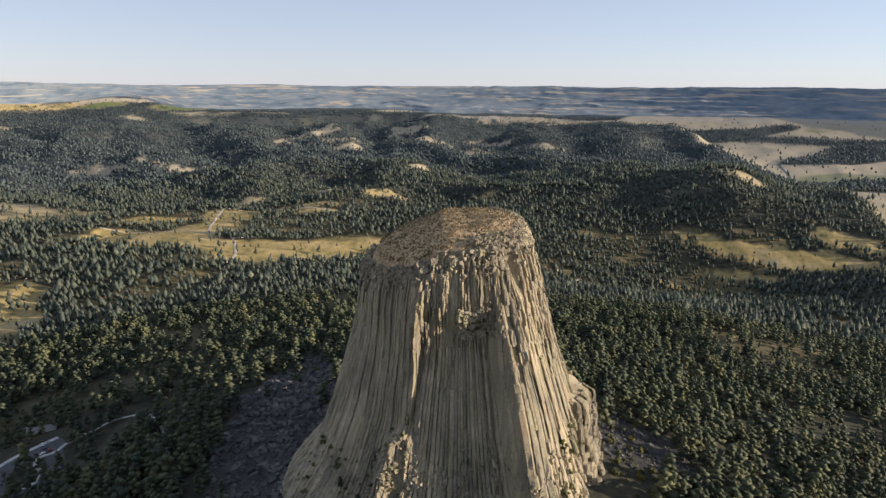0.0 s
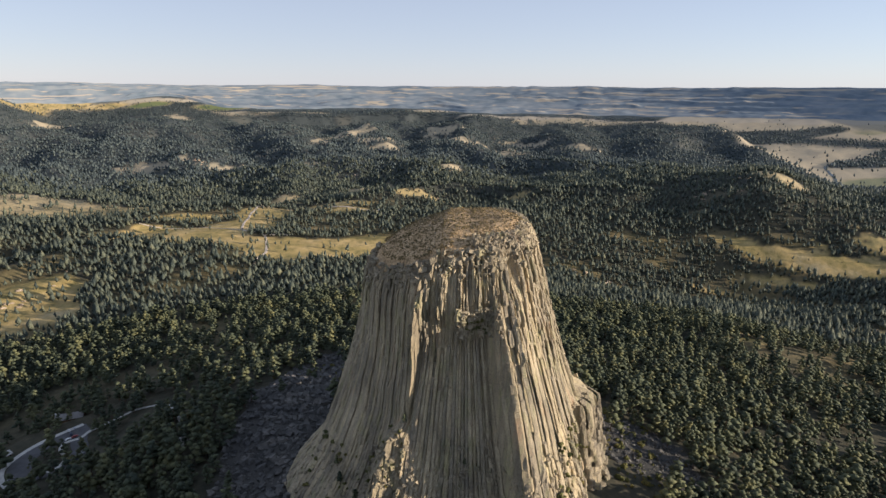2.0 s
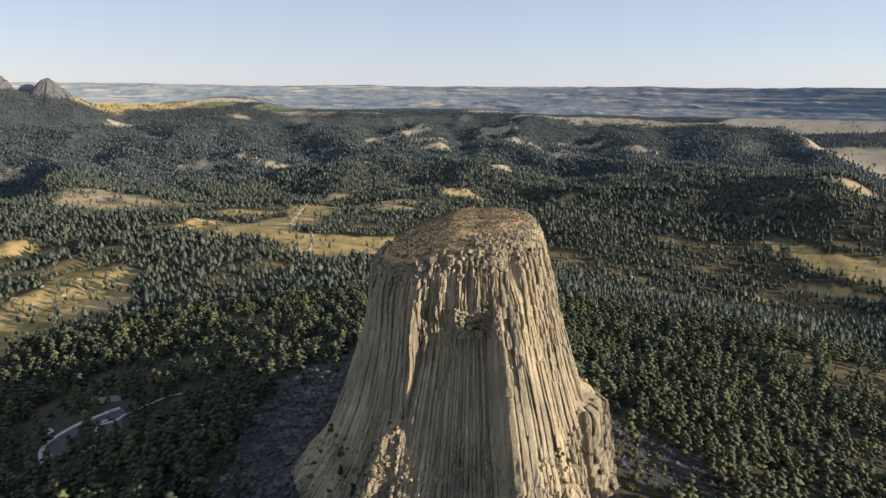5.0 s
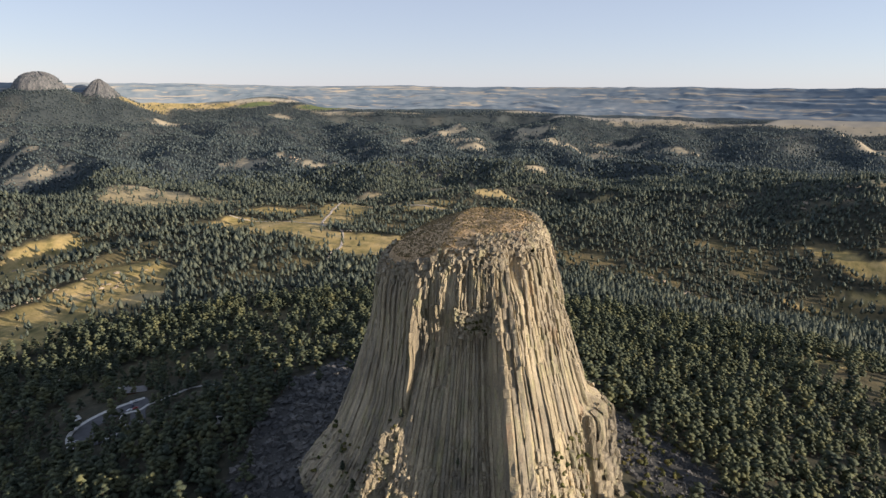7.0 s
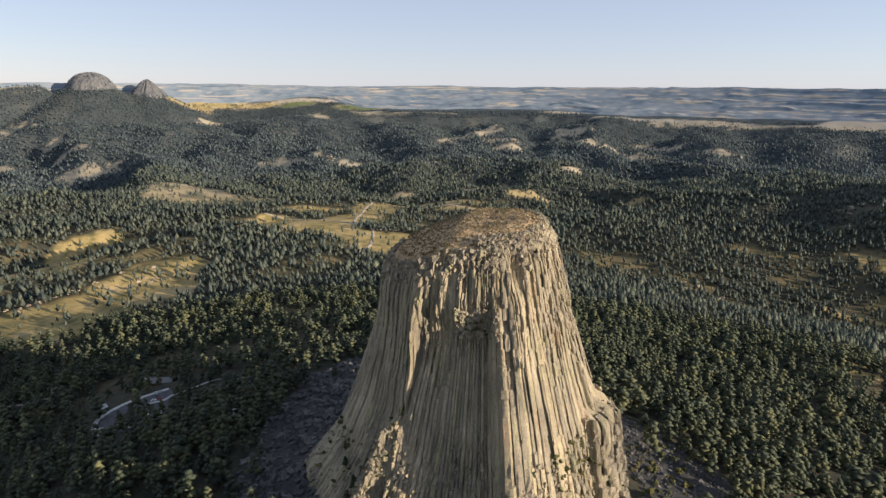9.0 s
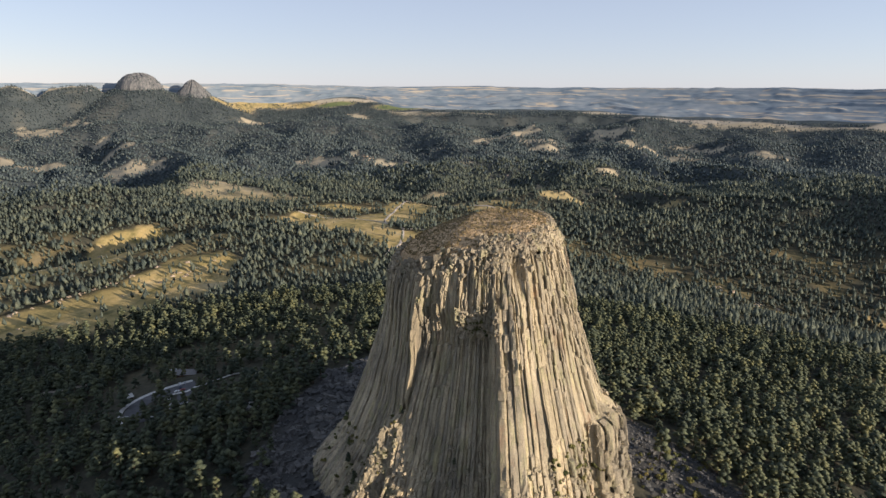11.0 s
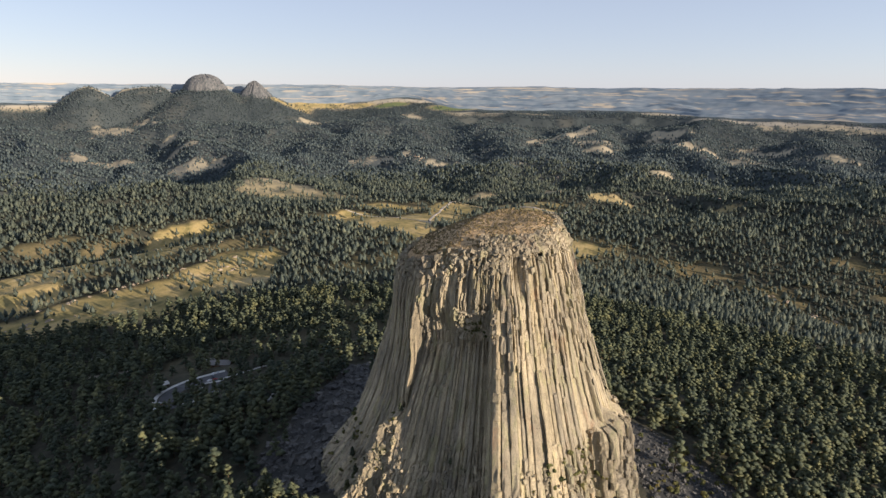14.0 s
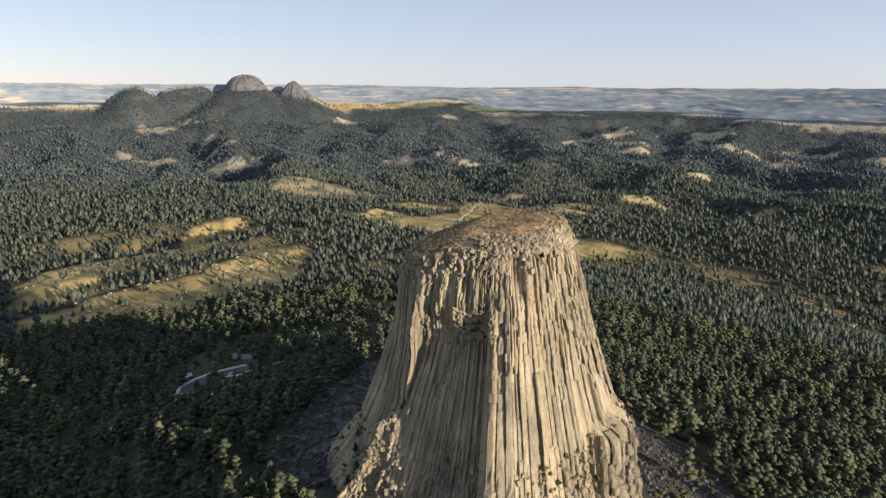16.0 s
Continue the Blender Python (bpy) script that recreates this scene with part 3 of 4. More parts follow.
def on_wall(phi, z, out=0.0):
    a, r = np.radians(phi), wall(phi, z) + out
    return np.stack([TX + r * np.sin(a), TY - r * np.cos(a), z + 0 * r], -1)


def cap_height(x, y):
    u, v = x - TX, y - TY
    r = np.hypot(u, v)
    fall = np.clip(-u - 6 + 2.5 * fbm(x, y, 20, 2, 73), 0, None)
    return 262.6 + 2.6 * smooth(0, 36, u) - 1.5 * (r / 38) ** 2 - 0.33 * fall * smooth(0, 8, fall) - 1.5 * smooth(5, 40, -v) - 4.2 * smooth(0.5, 1.08, r / 43) * smooth(-30, 6, 0.4 * u - v) + 0.7 * fbm(x, y, 9, 3, 71)


def rim_of(phi):
    """Radius and height of the rim, where summit and wall meet."""
    a, z = np.radians(phi), np.full(np.shape(phi), 256.0)
    for k in range(12):
        r = wall(phi, np.minimum(z, 259.0))
        z = 0.5 * z + 0.5 * (cap_height(TX + r * np.sin(a), TY - r * np.cos(a)) - 1.5)
    return r, z


tower = thing("rock_tower", "huge fluted tower of tan columnar rock with flat grassy summit", "rock tower", TX, TY, 100)
down = Matrix.Translation((-TX, -TY, -100.0))
rng = np.random.default_rng(4)

# inner body, with fine secondary flutes
phis = np.linspace(-180, 180, 400, endpoint=False)
levels = np.concatenate([np.linspace(250, 200, 46), np.linspace(198.5, 88, 46)])
pg, zg = np.meshgrid(phis, levels)
flute = 0.8 * np.abs(np.sin(np.radians(pg) * 92)) + 0.8 * fbm(pg * 2.2, zg * 0.35, 5, 3, 81)
body = on_wall(pg, np.minimum(zg, rim_of(pg[0])[1][None] - 1.2), -2.4 + flute)
body_mesh = mesh_of("body", body.reshape(-1, 3), rows_faces(len(levels), len(phis), True)[:, ::-1], ROCK)
body_mesh.transform(down)
part("body", body_mesh, ROCK, tower)

# summit
rr, aa = np.meshgrid(np.concatenate([[0.01], np.linspace(1.5, 41, 40)]), np.radians(np.linspace(0, 360, 150, endpoint=False)), indexing="ij")
lim = np.broadcast_to(rim_of(np.degrees(aa[0]))[0] - 1.4 * np.abs(fbm(np.degrees(aa[0]), 0 * aa[0], 9, 3, 77)), rr.shape) + 0.4
rr = rr / 41 * lim
rr[-2], rr[-1] = rr[-1] - 0.3, rr[-1] - 0.9
cx, cy = TX + rr * np.sin(aa), TY - rr * np.cos(aa)
cz = cap_height(cx, cy) - (3.0 - 2.7 * smooth(-5, 15, cx - TX)) * smooth(0.86, 1.0, rr / lim)
cz[-1] -= 9.0
cz[-2] -= 0.6
summit = mesh_of("summit", np.stack([cx, cy, cz], -1).reshape(-1, 3), rows_faces(41, 150, True), TURF, True)
summit.transform(down)
part("summit", summit, TURF, tower, "gently domed summit of dry grass and stones")


def column_mesh(phi, width, start=None):
    """One column from the rim to the foot: a many-sided prism that leans out with the wall and is broken by joints."""
    zs, offs, wide = [], [], []
    ledge = 0.0 if start is None else 1.0
    top = float(rim_of(np.array([phi]))[1][0]) + rng.uniform(-3.2, 1.0) if start is None else start
    if rng.random() < 0.32:
        top -= rng.uniform(2, 20) * rng.random()
    z, off, w = top, rng.normal(-0.3, 0.8), rng.uniform(0.8, 1.05)
    lean = rng.normal(0, 0.25)
    rugged = float(0.15 + 0.85 * smooth(-30, -23, phi) - 0.40 * smooth(26, 40, phi))
    rugged_low = float(0.18 + 0.82 * smooth(-36, -30, phi))
    calm = float(1 - 0.62 * smooth(23, 27, phi) * (1 - smooth(120, 150, phi)))
    shallow = float(0.20 + 0.16 * smooth(-24, -20, phi) - 0.19 * smooth(20, 30, phi))
    cleft = rng.uniform(1.2, 2.6) if rng.random() < 0.10 and phi > 22 else 0.0
    while z > 90:
        high, lowz = z > 200 + 12 * math.sin(phi * 0.21), z < 164 + 6 * math.sin(phi * 0.13)
        run = rng.uniform(2, 7.5) if high else rng.uniform(1.8, 5) if lowz else rng.uniform(12, 45)
        steps = max(1, int(run / (2.2 if lowz else 3.0)))
        for s in range(steps + 1):
            zs.append(z - run * s / steps - (0.45 if s == 0 else 0))
            offs.append(off + rng.normal(0, 0.10) - (0.35 if s in (0, steps) and (high or lowz) else 0))
            wide.append(w)
        z -= run
        if high:
            off, w = float(np.clip(0.8 * off + rng.normal(-0.10, 0.95) * rugged, -2.3, 1.3)), rng.uniform(0.80, 1.10)
        elif lowz:
            off, w = float(np.clip(rng.normal(0.1, 1.1), -1.8, 2.4)) * rugged_low, rng.uniform(0.8, 1.12)
        else:
            off, w = float(np.clip(0.6 * off + rng.normal(0, 0.35), -1.0, 0.8)) * calm, rng.uniform(0.92, 1.05)
            if rng.random() < 0.07 and phi > 20:
                off = rng.uniform(-2.4, -1.4)
    zs, offs, wide = np.array(zs), np.array(offs), np.array(wide)
    across = np.array([-0.50, -0.44, -0.20, 0.16, 0.42, 0.50]) + rng.normal(0, 0.03, 6)
    proud = np.array([-1.3, 0.55, 1.0, 0.95 + lean, 0.5 + lean, -1.3]) * rng.uniform(0.8, 1.15)
    ph = phi + across[None] * width * wide[:, None]
    mid = wall(np.full(len(zs), phi), zs, ledge)
    upper = smooth(198, 212, zs)
    offs = offs + upper * rugged * (1.5 * fbm(np.full(len(zs), phi) * 1.0, zs * 0.22, 7, 2, 91) - 0.2)
    r = mid[:, None] + np.clip(wall(ph, zs[:, None], ledge) - mid[:, None], -0.9, 0.9) + offs[:, None] + proud[None] * (np.minimum(1.4, 0.020 * wall(phi, zs)) * (shallow + (1 - shallow) * np.maximum(upper * rugged, (1 - smooth(152, 168, zs)) * 0.6 * rugged_low)))[:, None]
    r[:, 0] -= cleft * (1 - upper)
    r[:, 1] -= 0.35 * cleft * (1 - upper)
    rough = np.where(zs > 203, 0.30 * rugged, np.where(zs < 165, 0.30 * rugged_low, 0.07))[:, None]
    r = r + rng.normal(0, 1, r.shape) * rough
    a = np.radians(ph + rng.normal(0, 0.25, r.shape) * rough)
    v = np.stack([TX + r * np.sin(a), TY - r * np.cos(a), np.broadcast_to(zs[:, None], r.shape)], -1)
    v[0, :, 2] += rng.normal(-0.3, 0.5, 6)
    v = v.reshape(-1, 3)
    f = rows_faces(len(zs), 6)
    crown = np.array([[0, 1, 2, 5], [5, 2, 3, 4]])
    f = np.concatenate([f, crown])[:, ::-1]
    me = mesh_of("column", v - np.array([TX, TY, 100.0]), f, ROCK)
    return me


edges, at = [], -180.0
while at < 180:
    step = rng.uniform(1.3, 2.2) if at < 20 or at > 150 else rng.uniform(1.4, 3.4)
    edges.append((at + step / 2, step))
    at += step
for k, (phi, step) in enumerate(edges):
    part("column", column_mesh(phi, step), ROCK, tower)
at = 73.0
while at < 118:
    step = rng.uniform(1.8, 3.4)
    part("column", column_mesh(at + step / 2, step, TOP - 94 - 0.2 * abs(at - 84) - rng.uniform(0, 5)), ROCK, tower)
    at += step


# ---- loose blocks on the tower ----
def block_shape(rng):
    """A broken block of rock: a jittered box of twelve triangles."""
    v = np.array([(x, y, z) for z in (-0.5, 0.5) for y in (-0.5, 0.5) for x in (-0.5, 0.5)]) * rng.uniform(0.7, 1.3, (1, 3)) + rng.normal(0, 0.11, (8, 3))
    f = np.array([(0, 2, 3), (0, 3, 1), (4, 5, 7), (4, 7, 6), (0, 1, 5), (0, 5, 4), (2, 6, 7), (2, 7, 3), (0, 4, 6), (0, 6, 2), (1, 3, 7), (1, 7, 5)])
    q = Euler(rng.uniform(-0.5, 0.5, 3)).to_matrix()
    return v @ np.array(q), f


brng = np.random.default_rng(8)
blocks = [block_shape(brng) for k in range(24)]


def blocks_on_wall(count, phi0, phi1, u0, u1, size0, size1, keep=None):
    ph, z = brng.uniform(phi0, phi1, count), TOP - brng.uniform(u0, u1, count)
    if keep is not None:
        ok = keep(ph, TOP - z)
        ph, z = ph[ok], z[ok]
    size = size0 + (size1 - size0) * brng.random(len(ph)) ** 2.2
    return on_wall(ph, z, brng.uniform(-0.6, 0.8, len(ph))), size


def top_band(ph, u):
    edge = TOP - rim_of(ph)[1]
    return (u > edge - 1) & (u < edge + 11) & (brng.random(len(ph)) < 1 - (u - edge) / 13)


sets = [blocks_on_wall(2600, -100, 150, 3, 34, 0.9, 2.6, top_band), blocks_on_wall(1100, 10, 150, 1, 8, 0.6, 1.9), blocks_on_wall(260, -2, 21, 34, 50, 0.9, 2.4),
        blocks_on_wall(1300, -18, 66, 98, 165, 0.6, 1.9, lambda ph, u: u > 97 + 12 * np.abs(np.sin(ph * 0.09)) - 0.06 * ph), blocks_on_wall(110, 68, 112, 93, 150, 0.6, 1.7, lambda ph, u: brng.random(len(ph)) < 1.25 - (u - 93) / 50),
        blocks_on_wall(120, -75, -34, 118, 165, 0.7, 1.8), blocks_on_wall(620, -40, -17, 90, 150, 0.8, 2.3, lambda ph, u: u > 90 + 1.1 * np.abs(ph + 24))]
ph = brng.uniform(15, 150, 700)
r = rim_of(ph)[0] - 0.2 - 3.5 * brng.random(700) ** 1.6
x, y = TX + r * np.sin(np.radians(ph)), TY - r * np.cos(np.radians(ph))
sets.append((np.stack([x, y, cap_height(x, y) - 0.1], -1), 0.3 + 1.0 * brng.random(700) ** 2))
at = np.concatenate([s[0] for s in sets]) - np.array([TX, TY, 100.0])
size = np.concatenate([s[1] for s in sets])
v, f = scattered(blocks, at, size, brng.uniform(0, 6.28, len(at)), brng, size * brng.uniform(0.7, 1.5, len(at)))
tagged(part("broken_rubble", mesh_of("broken_rubble", v, f, ROCK), ROCK, tower, "loose broken blocks on ledges of the wall"), kind="stuff")

# stones and tufts on the summit
for name, count, lo, hi, mat, label in (("summit_gravel", 260, 0.25, 0.8, ROCK, "small stones strewn over the summit"), ("summit_turf_rest", 5200, 0.25, 0.85, TUFT, "low dry tufts over the summit")):
    a, r = brng.uniform(0, 6.28, count), 44 * np.sqrt(brng.random(count))
    sx, sy = TX + r * np.sin(a), TY - r * np.cos(a)
    ok = r < rim_of(np.degrees(a))[0] - 1.5
    stones = np.stack([sx, sy, cap_height(sx, sy)], -1)[ok] - np.array([TX, TY, 100.0])
    size = lo + (hi - lo) * brng.random(len(stones)) ** 2
    v, f = scattered(blocks, stones, size, brng.uniform(0, 6.28, len(stones)), brng)
    tagged(part(name, mesh_of(name, v, f, mat), mat, tower, label), kind="stuff")


# ---- woods ----
def clump(rng, size):
    """A leafy clump: a jittered octahedron."""
    v = np.array([(1, 0, 0), (-1, 0, 0), (0, 1, 0), (0, -1, 0), (0, 0, 0.85), (0, 0, -0.7)]) * rng.uniform(0.65, 1.3, (6, 1))
    q = rng.uniform(0, 6.28)
    v[:, :2] = v[:, :2] @ np.array([[math.cos(q), -math.sin(q)], [math.sin(q), math.cos(q)]])
    f = np.array([(0, 2, 4), (2, 1, 4), (1, 3, 4), (3, 0, 4), (2, 0, 5), (1, 2, 5), (3, 1, 5), (0, 3, 5)])
    return v * size, f


def join(pieces):
    vs, fs, base = [], [], 0
    for v, f in pieces:
        vs.append(v)
        fs.append(f + base)
        base += len(v)
    return np.concatenate(vs), np.concatenate(fs)


def pine_crown(rng, tufts, coarse=1.0):
    """A ragged pine crown one metre high (from 0.2 up), of many tufts round the trunk."""
    shape, pieces, lean = rng.uniform(0.40, 0.95), [], rng.normal(0, 0.02, 2)
    for k in range(tufts):
        h = (k + rng.uniform(0.1, 0.9)) / tufts
        reach = (0.20 * (1 - h) ** shape + 0.03) * (0.55 + 0.45 * min(1.0, 5 * h + 0.3))
        a, d = k * 2.4 + rng.uniform(-0.5, 0.5), reach * rng.uniform(0.35, 1.0)
        v, f = clump(rng, coarse * (0.078 + 0.052 * (1 - h)) * rng.uniform(0.8, 1.3))
        pieces.append((v + np.array([d * math.cos(a) + lean[0] * h, d * math.sin(a) + lean[1] * h, 0.22 + 0.75 * h]), f))
    return join(pieces)


def trunk_shape(sides=5):
    a = np.arange(sides) * 2 * math.pi / sides
    ringv = [np.stack([r * np.cos(a), r * np.sin(a), np.full(sides, h)], -1) for h, r in ((-0.06, 0.022), (0.35, 0.015), (0.9, 0.004))]
    quads = rows_faces(3, sides, True)
    return np.concatenate(ringv), np.concatenate([quads[:, [0, 1, 2]], quads[:, [0, 2, 3]]])


def simple_crown(rng, lobes):
    """A cheap pine crown: a tall ragged body, with lobes at its side."""
    v, f = clump(rng, 1.0)
    v = v * np.array([0.20, 0.20, 0.46]) + np.array([0, 0, 0.50])
    v[:4, 2] += rng.uniform(-0.22, 0.12, 4)
    v[4, 2], v[4, :2] = rng.uniform(0.92, 1.08), rng.normal(0, 0.05, 2)
    pieces = [(v, f)]
    for k in range(lobes):
        v, f = clump(rng, rng.uniform(0.12, 0.17))
        a, h = rng.uniform(0, 6.28), rng.uniform(0.28, 0.6)
        d = 0.22 * (1.1 - h)
        pieces.append((v * np.array([1, 1, 1.2]) + np.array([d * math.cos(a), d * math.sin(a), h]), f))
    return join(pieces)


def wood_spots(near, far, spacing, seed, lo=-74, hi=48, share=None, on_plan=False):
    """Jittered places for trees in a ring round the flight, where the woods stand, and the plan's stretch there."""
    rng = np.random.default_rng(seed)
    side = np.arange(-far, far, spacing)
    x, y = np.meshgrid(side + EX, np.arange(-0.2 * far, far, spacing) + EY)
    x, y = (x + rng.uniform(-0.5, 0.5, x.shape) * spacing).ravel(), (y + rng.uniform(-0.5, 0.5, y.shape) * spacing).ravel()
    d, az = np.hypot(x - EX, y - EY), np.degrees(np.arctan2(x - EX, y - EY))
    keep = (d >= near) & (d < far) & (az > lo) & (az < hi)
    x, y = x[keep], y[keep]
    if on_plan:
        x, y = site(x, y)
    px, py, k = plan(x, y)
    out, scene_out = np.hypot(px - VX, py - VY), np.hypot(x - EX, y - EY)
    clear = openness(px, py)
    thin = smooth(0.12, 0.45, fbm(px, py, 130, 3, 33)) * (1 - 0.7 * smooth(2000, 2800, out))
    woods = (1 - clear) * (1 - 0.96 * talus(px, py)) * (np.hypot(x - TX, y - TY) > 118)
    woods = woods * (0.97 - 0.52 * thin - 0.34 * smooth(-0.05, 0.35, fbm(px, py, 46, 2, 34))) + 0.03 + 0.07 * patches(px, py, SPURS, 0.0) + 0.22 * smooth(1900, 2400, out) * smooth(-0.2, 0.3, fbm(px, py, 40, 2, 37)) * clear * (1 - smooth(13, 18, np.degrees(np.arctan2(px - VX, py - VY))))
    woods = woods * (out < haze_edge(np.degrees(np.arctan2(px - VX, py - VY))) - 20)
    for cx, cy, rad in CLEAR_OF_TREES:
        woods = woods * (np.hypot(px - cx, py - cy) > rad)
    if share is not None:
        woods = woods * share(scene_out)
    keep = rng.random(len(x)) < woods * (np.hypot(x - TX, y - TY) > 112)
    x, y = x[keep], y[keep]
    return np.stack([x, y, height(x, y) - 0.4], -1), rng, k[keep]


CLEAR_OF_TREES = [(-309, 364, 11), (-322, 378, 12), (-329, 393, 12), (-326, 408, 12), (-317, 423, 12), (-306, 437, 11), (-290, 376, 9), (-287, 390, 8), (-292, 404, 8), (-300, 416, 9), (-345, 470, 12)]
shape_rng = np.random.default_rng(12)
near_protos = [pine_crown(shape_rng, 12, 1.12) for k in range(18)]
mid_protos = [simple_crown(shape_rng, 1) for k in range(24)]
far_protos = [simple_crown(shape_rng, 0) for k in range(16)]

spots, r1, stretch = wood_spots(180, 850, 8.8, 101)
tall = np.clip(r1.normal(15.0, 3.8, len(spots)), 5, 23)
order = np.argsort(np.hypot(spots[:, 0] - 40, spots[:, 1] - 120) - 1e3 * (np.abs(spots[:, 0] - 30) < 420))
single, rest = order[:300], order[300:]
trunk_v, trunk_f = trunk_shape()
trunk_mesh = mesh_of("trunk", trunk_v, trunk_f, BARK)
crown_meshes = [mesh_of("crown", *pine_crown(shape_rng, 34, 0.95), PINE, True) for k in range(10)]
for k, i in enumerate(single):
    pine = thing("pine_tree", "tall dark green ponderosa pine on the forest slope", "tree", *spots[i], r1.uniform(0, 360), group="pines below the tower")
    pine.scale = (tall[i], tall[i], tall[i])
    part("trunk", trunk_mesh, BARK, pine)
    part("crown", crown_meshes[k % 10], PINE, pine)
turns = r1.uniform(0, 6.28, len(spots))
v, f = scattered(near_protos, spots[rest], tall[rest] * r1.uniform(0.95, 1.4, len(rest)), turns[rest], r1, tall[rest])
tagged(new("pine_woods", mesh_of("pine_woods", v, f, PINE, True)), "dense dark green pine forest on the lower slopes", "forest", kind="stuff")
close = rest[np.hypot(spots[rest, 0] - VX, spots[rest, 1] - VY) < 620]
v, f = scattered([trunk_shape(3)], spots[close], tall[close], turns[close], r1)
tagged(new("pine_trunks", mesh_of("pine_trunks", v, f, BARK)), "brown trunks of the pine forest", "trunks", kind="stuff")

spots, r2, stretch = wood_spots(850, 2700, 7.9, 102, -70, 44, lambda d: 1 - smooth(1900, 2700, d))
tall = np.clip(r2.normal(13.2, 4.8, len(spots)), 4, 25)
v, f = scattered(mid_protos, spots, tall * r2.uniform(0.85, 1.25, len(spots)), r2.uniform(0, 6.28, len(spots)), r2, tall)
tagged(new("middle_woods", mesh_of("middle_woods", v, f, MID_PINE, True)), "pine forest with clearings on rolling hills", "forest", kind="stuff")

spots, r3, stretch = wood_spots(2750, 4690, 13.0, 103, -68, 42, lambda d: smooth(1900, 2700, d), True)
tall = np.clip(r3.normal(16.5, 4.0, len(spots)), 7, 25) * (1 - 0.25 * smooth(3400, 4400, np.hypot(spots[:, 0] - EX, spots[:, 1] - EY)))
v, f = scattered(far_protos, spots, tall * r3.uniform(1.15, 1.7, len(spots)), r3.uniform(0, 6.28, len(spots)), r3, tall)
tagged(new("far_woods", mesh_of("far_woods", v, f, FAR_PINE, True)), "distant pine forest on hills and mesa, tinted blue-green for haze", "forest", kind="stuff")


# ---- boulder slopes below the walls ----
def boulder_slope(name, label, cx, cy, half, count, lo, hi, seed):
    rng = np.random.default_rng(seed)
    x, y = cx + rng.uniform(-half, half, count), cy + rng.uniform(-half, half, count)
    keep = (talus(*plan(x, y)[:2]) > 0.4) & (np.hypot(x - TX, y - TY) > 70)
    x, y = x[keep], y[keep]
    size = lo + (hi - lo) * rng.random(len(x)) ** 3
    z = height(x, y) + 0.15 * size
    slope = thing(name, label, "boulders", cx, cy, float(height(cx, cy)), kind="stuff")
    at = np.stack([x - cx, y - cy, z - float(height(cx, cy))], -1)
    near = np.argsort(-size)
    meshes = [mesh_of("boulder", *b, RUBBLE) for b in blocks[:8]]
    for k in near[:140]:
        ob = part("boulder", meshes[k % 8], RUBBLE, slope)
        ob.matrix_basis = pose(*at[k], *rng.uniform(-40, 40, 2), rng.uniform(0, 360)) @ Matrix.Scale(size[k], 4)
    rest = near[140:]
    v, f = scattered(blocks, at[rest], size[rest], rng.uniform(0, 6.28, len(rest)), rng, size[rest] * rng.uniform(0.5, 1.0, len(rest)))
    tagged(part("scree", mesh_of("scree", v, f, RUBBLE), RUBBLE, slope, "grey broken rocks of many sizes"), kind="stuff")


boulder_slope("boulder_field", "grey boulder field of fallen columns below the wall", -108, 392, 150, 15000, 0.7, 4.2, 31)
boulder_slope("rubble_slope", "brownish rubble slope with shrubs below the sunny wall", 112, 372, 90, 6500, 0.5, 2.3, 32)


# ---- shrubs and small pines on the tower ----
def bush_mesh(rng, clumps=9):
    pieces = []
    for k in range(clumps):
        v, f = clump(rng, rng.uniform(0.28, 0.5))
        a, d = rng.uniform(0, 6.28), rng.uniform(0, 0.6)
        pieces.append((v + np.array([d * math.cos(a), d * math.sin(a), rng.uniform(0.1, 0.7)]), f))
    return mesh_of("shrub", *join(pieces), SHRUB)


srng = np.random.default_rng(41)
bushes = [bush_mesh(srng) for k in range(6)]


def shrubs_on_wall(count, phi0, phi1, u0, u1, lo, hi, label):
    for k in range(count):
        ph, u = srng.uniform(phi0, phi1), srng.uniform(u0, u1)
        x, y, z = on_wall(np.array(ph), np.array(TOP - u), 0.9)
        ob = tagged(new("shrub", bushes[k % 6]), label, "shrub", "shrubs on the rock ledges")
        s = srng.uniform(lo, hi)
        ob.matrix_world = pose(x, y, z - 0.3 * s, 0, 0, srng.uniform(0, 360)) @ Matrix.Scale(s, 4)


shrubs_on_wall(30, 3, 17, 40, 48, 0.9, 2.1, "dry olive-brown shrub on a high rock ledge")
shrubs_on_wall(60, 30, 74, 98, 130, 1.0, 2.6, "green shrub among broken rock at the wall's foot")
shrubs_on_wall(26, -70, -30, 112, 140, 1.0, 2.6, "dark green shrub in shade on the spreading foot")
shrubs_on_wall(16, -33, -22, 92, 118, 0.8, 1.6, "yellow-green shrub on the sunlit buttress")
for ph, u, tall_m in ((-24, 90, 6), (-38, 132, 9), (-36, 136, 8), (-50, 130, 7), (-55, 124, 6), (3, 108, 4), (100, 108, 7), (106, 112, 8)):
    x, y, z = on_wall(np.array(ph), np.array(TOP - u), 0.5)
    pine = thing("small_pine", "small green pine rooted in a rock ledge", "tree", x, y, z - 0.5, ph * 7, "pines on the rock ledges")
    pine.scale = (tall_m,) * 3
    part("trunk", trunk_mesh, BARK, pine)
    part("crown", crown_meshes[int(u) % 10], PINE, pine)
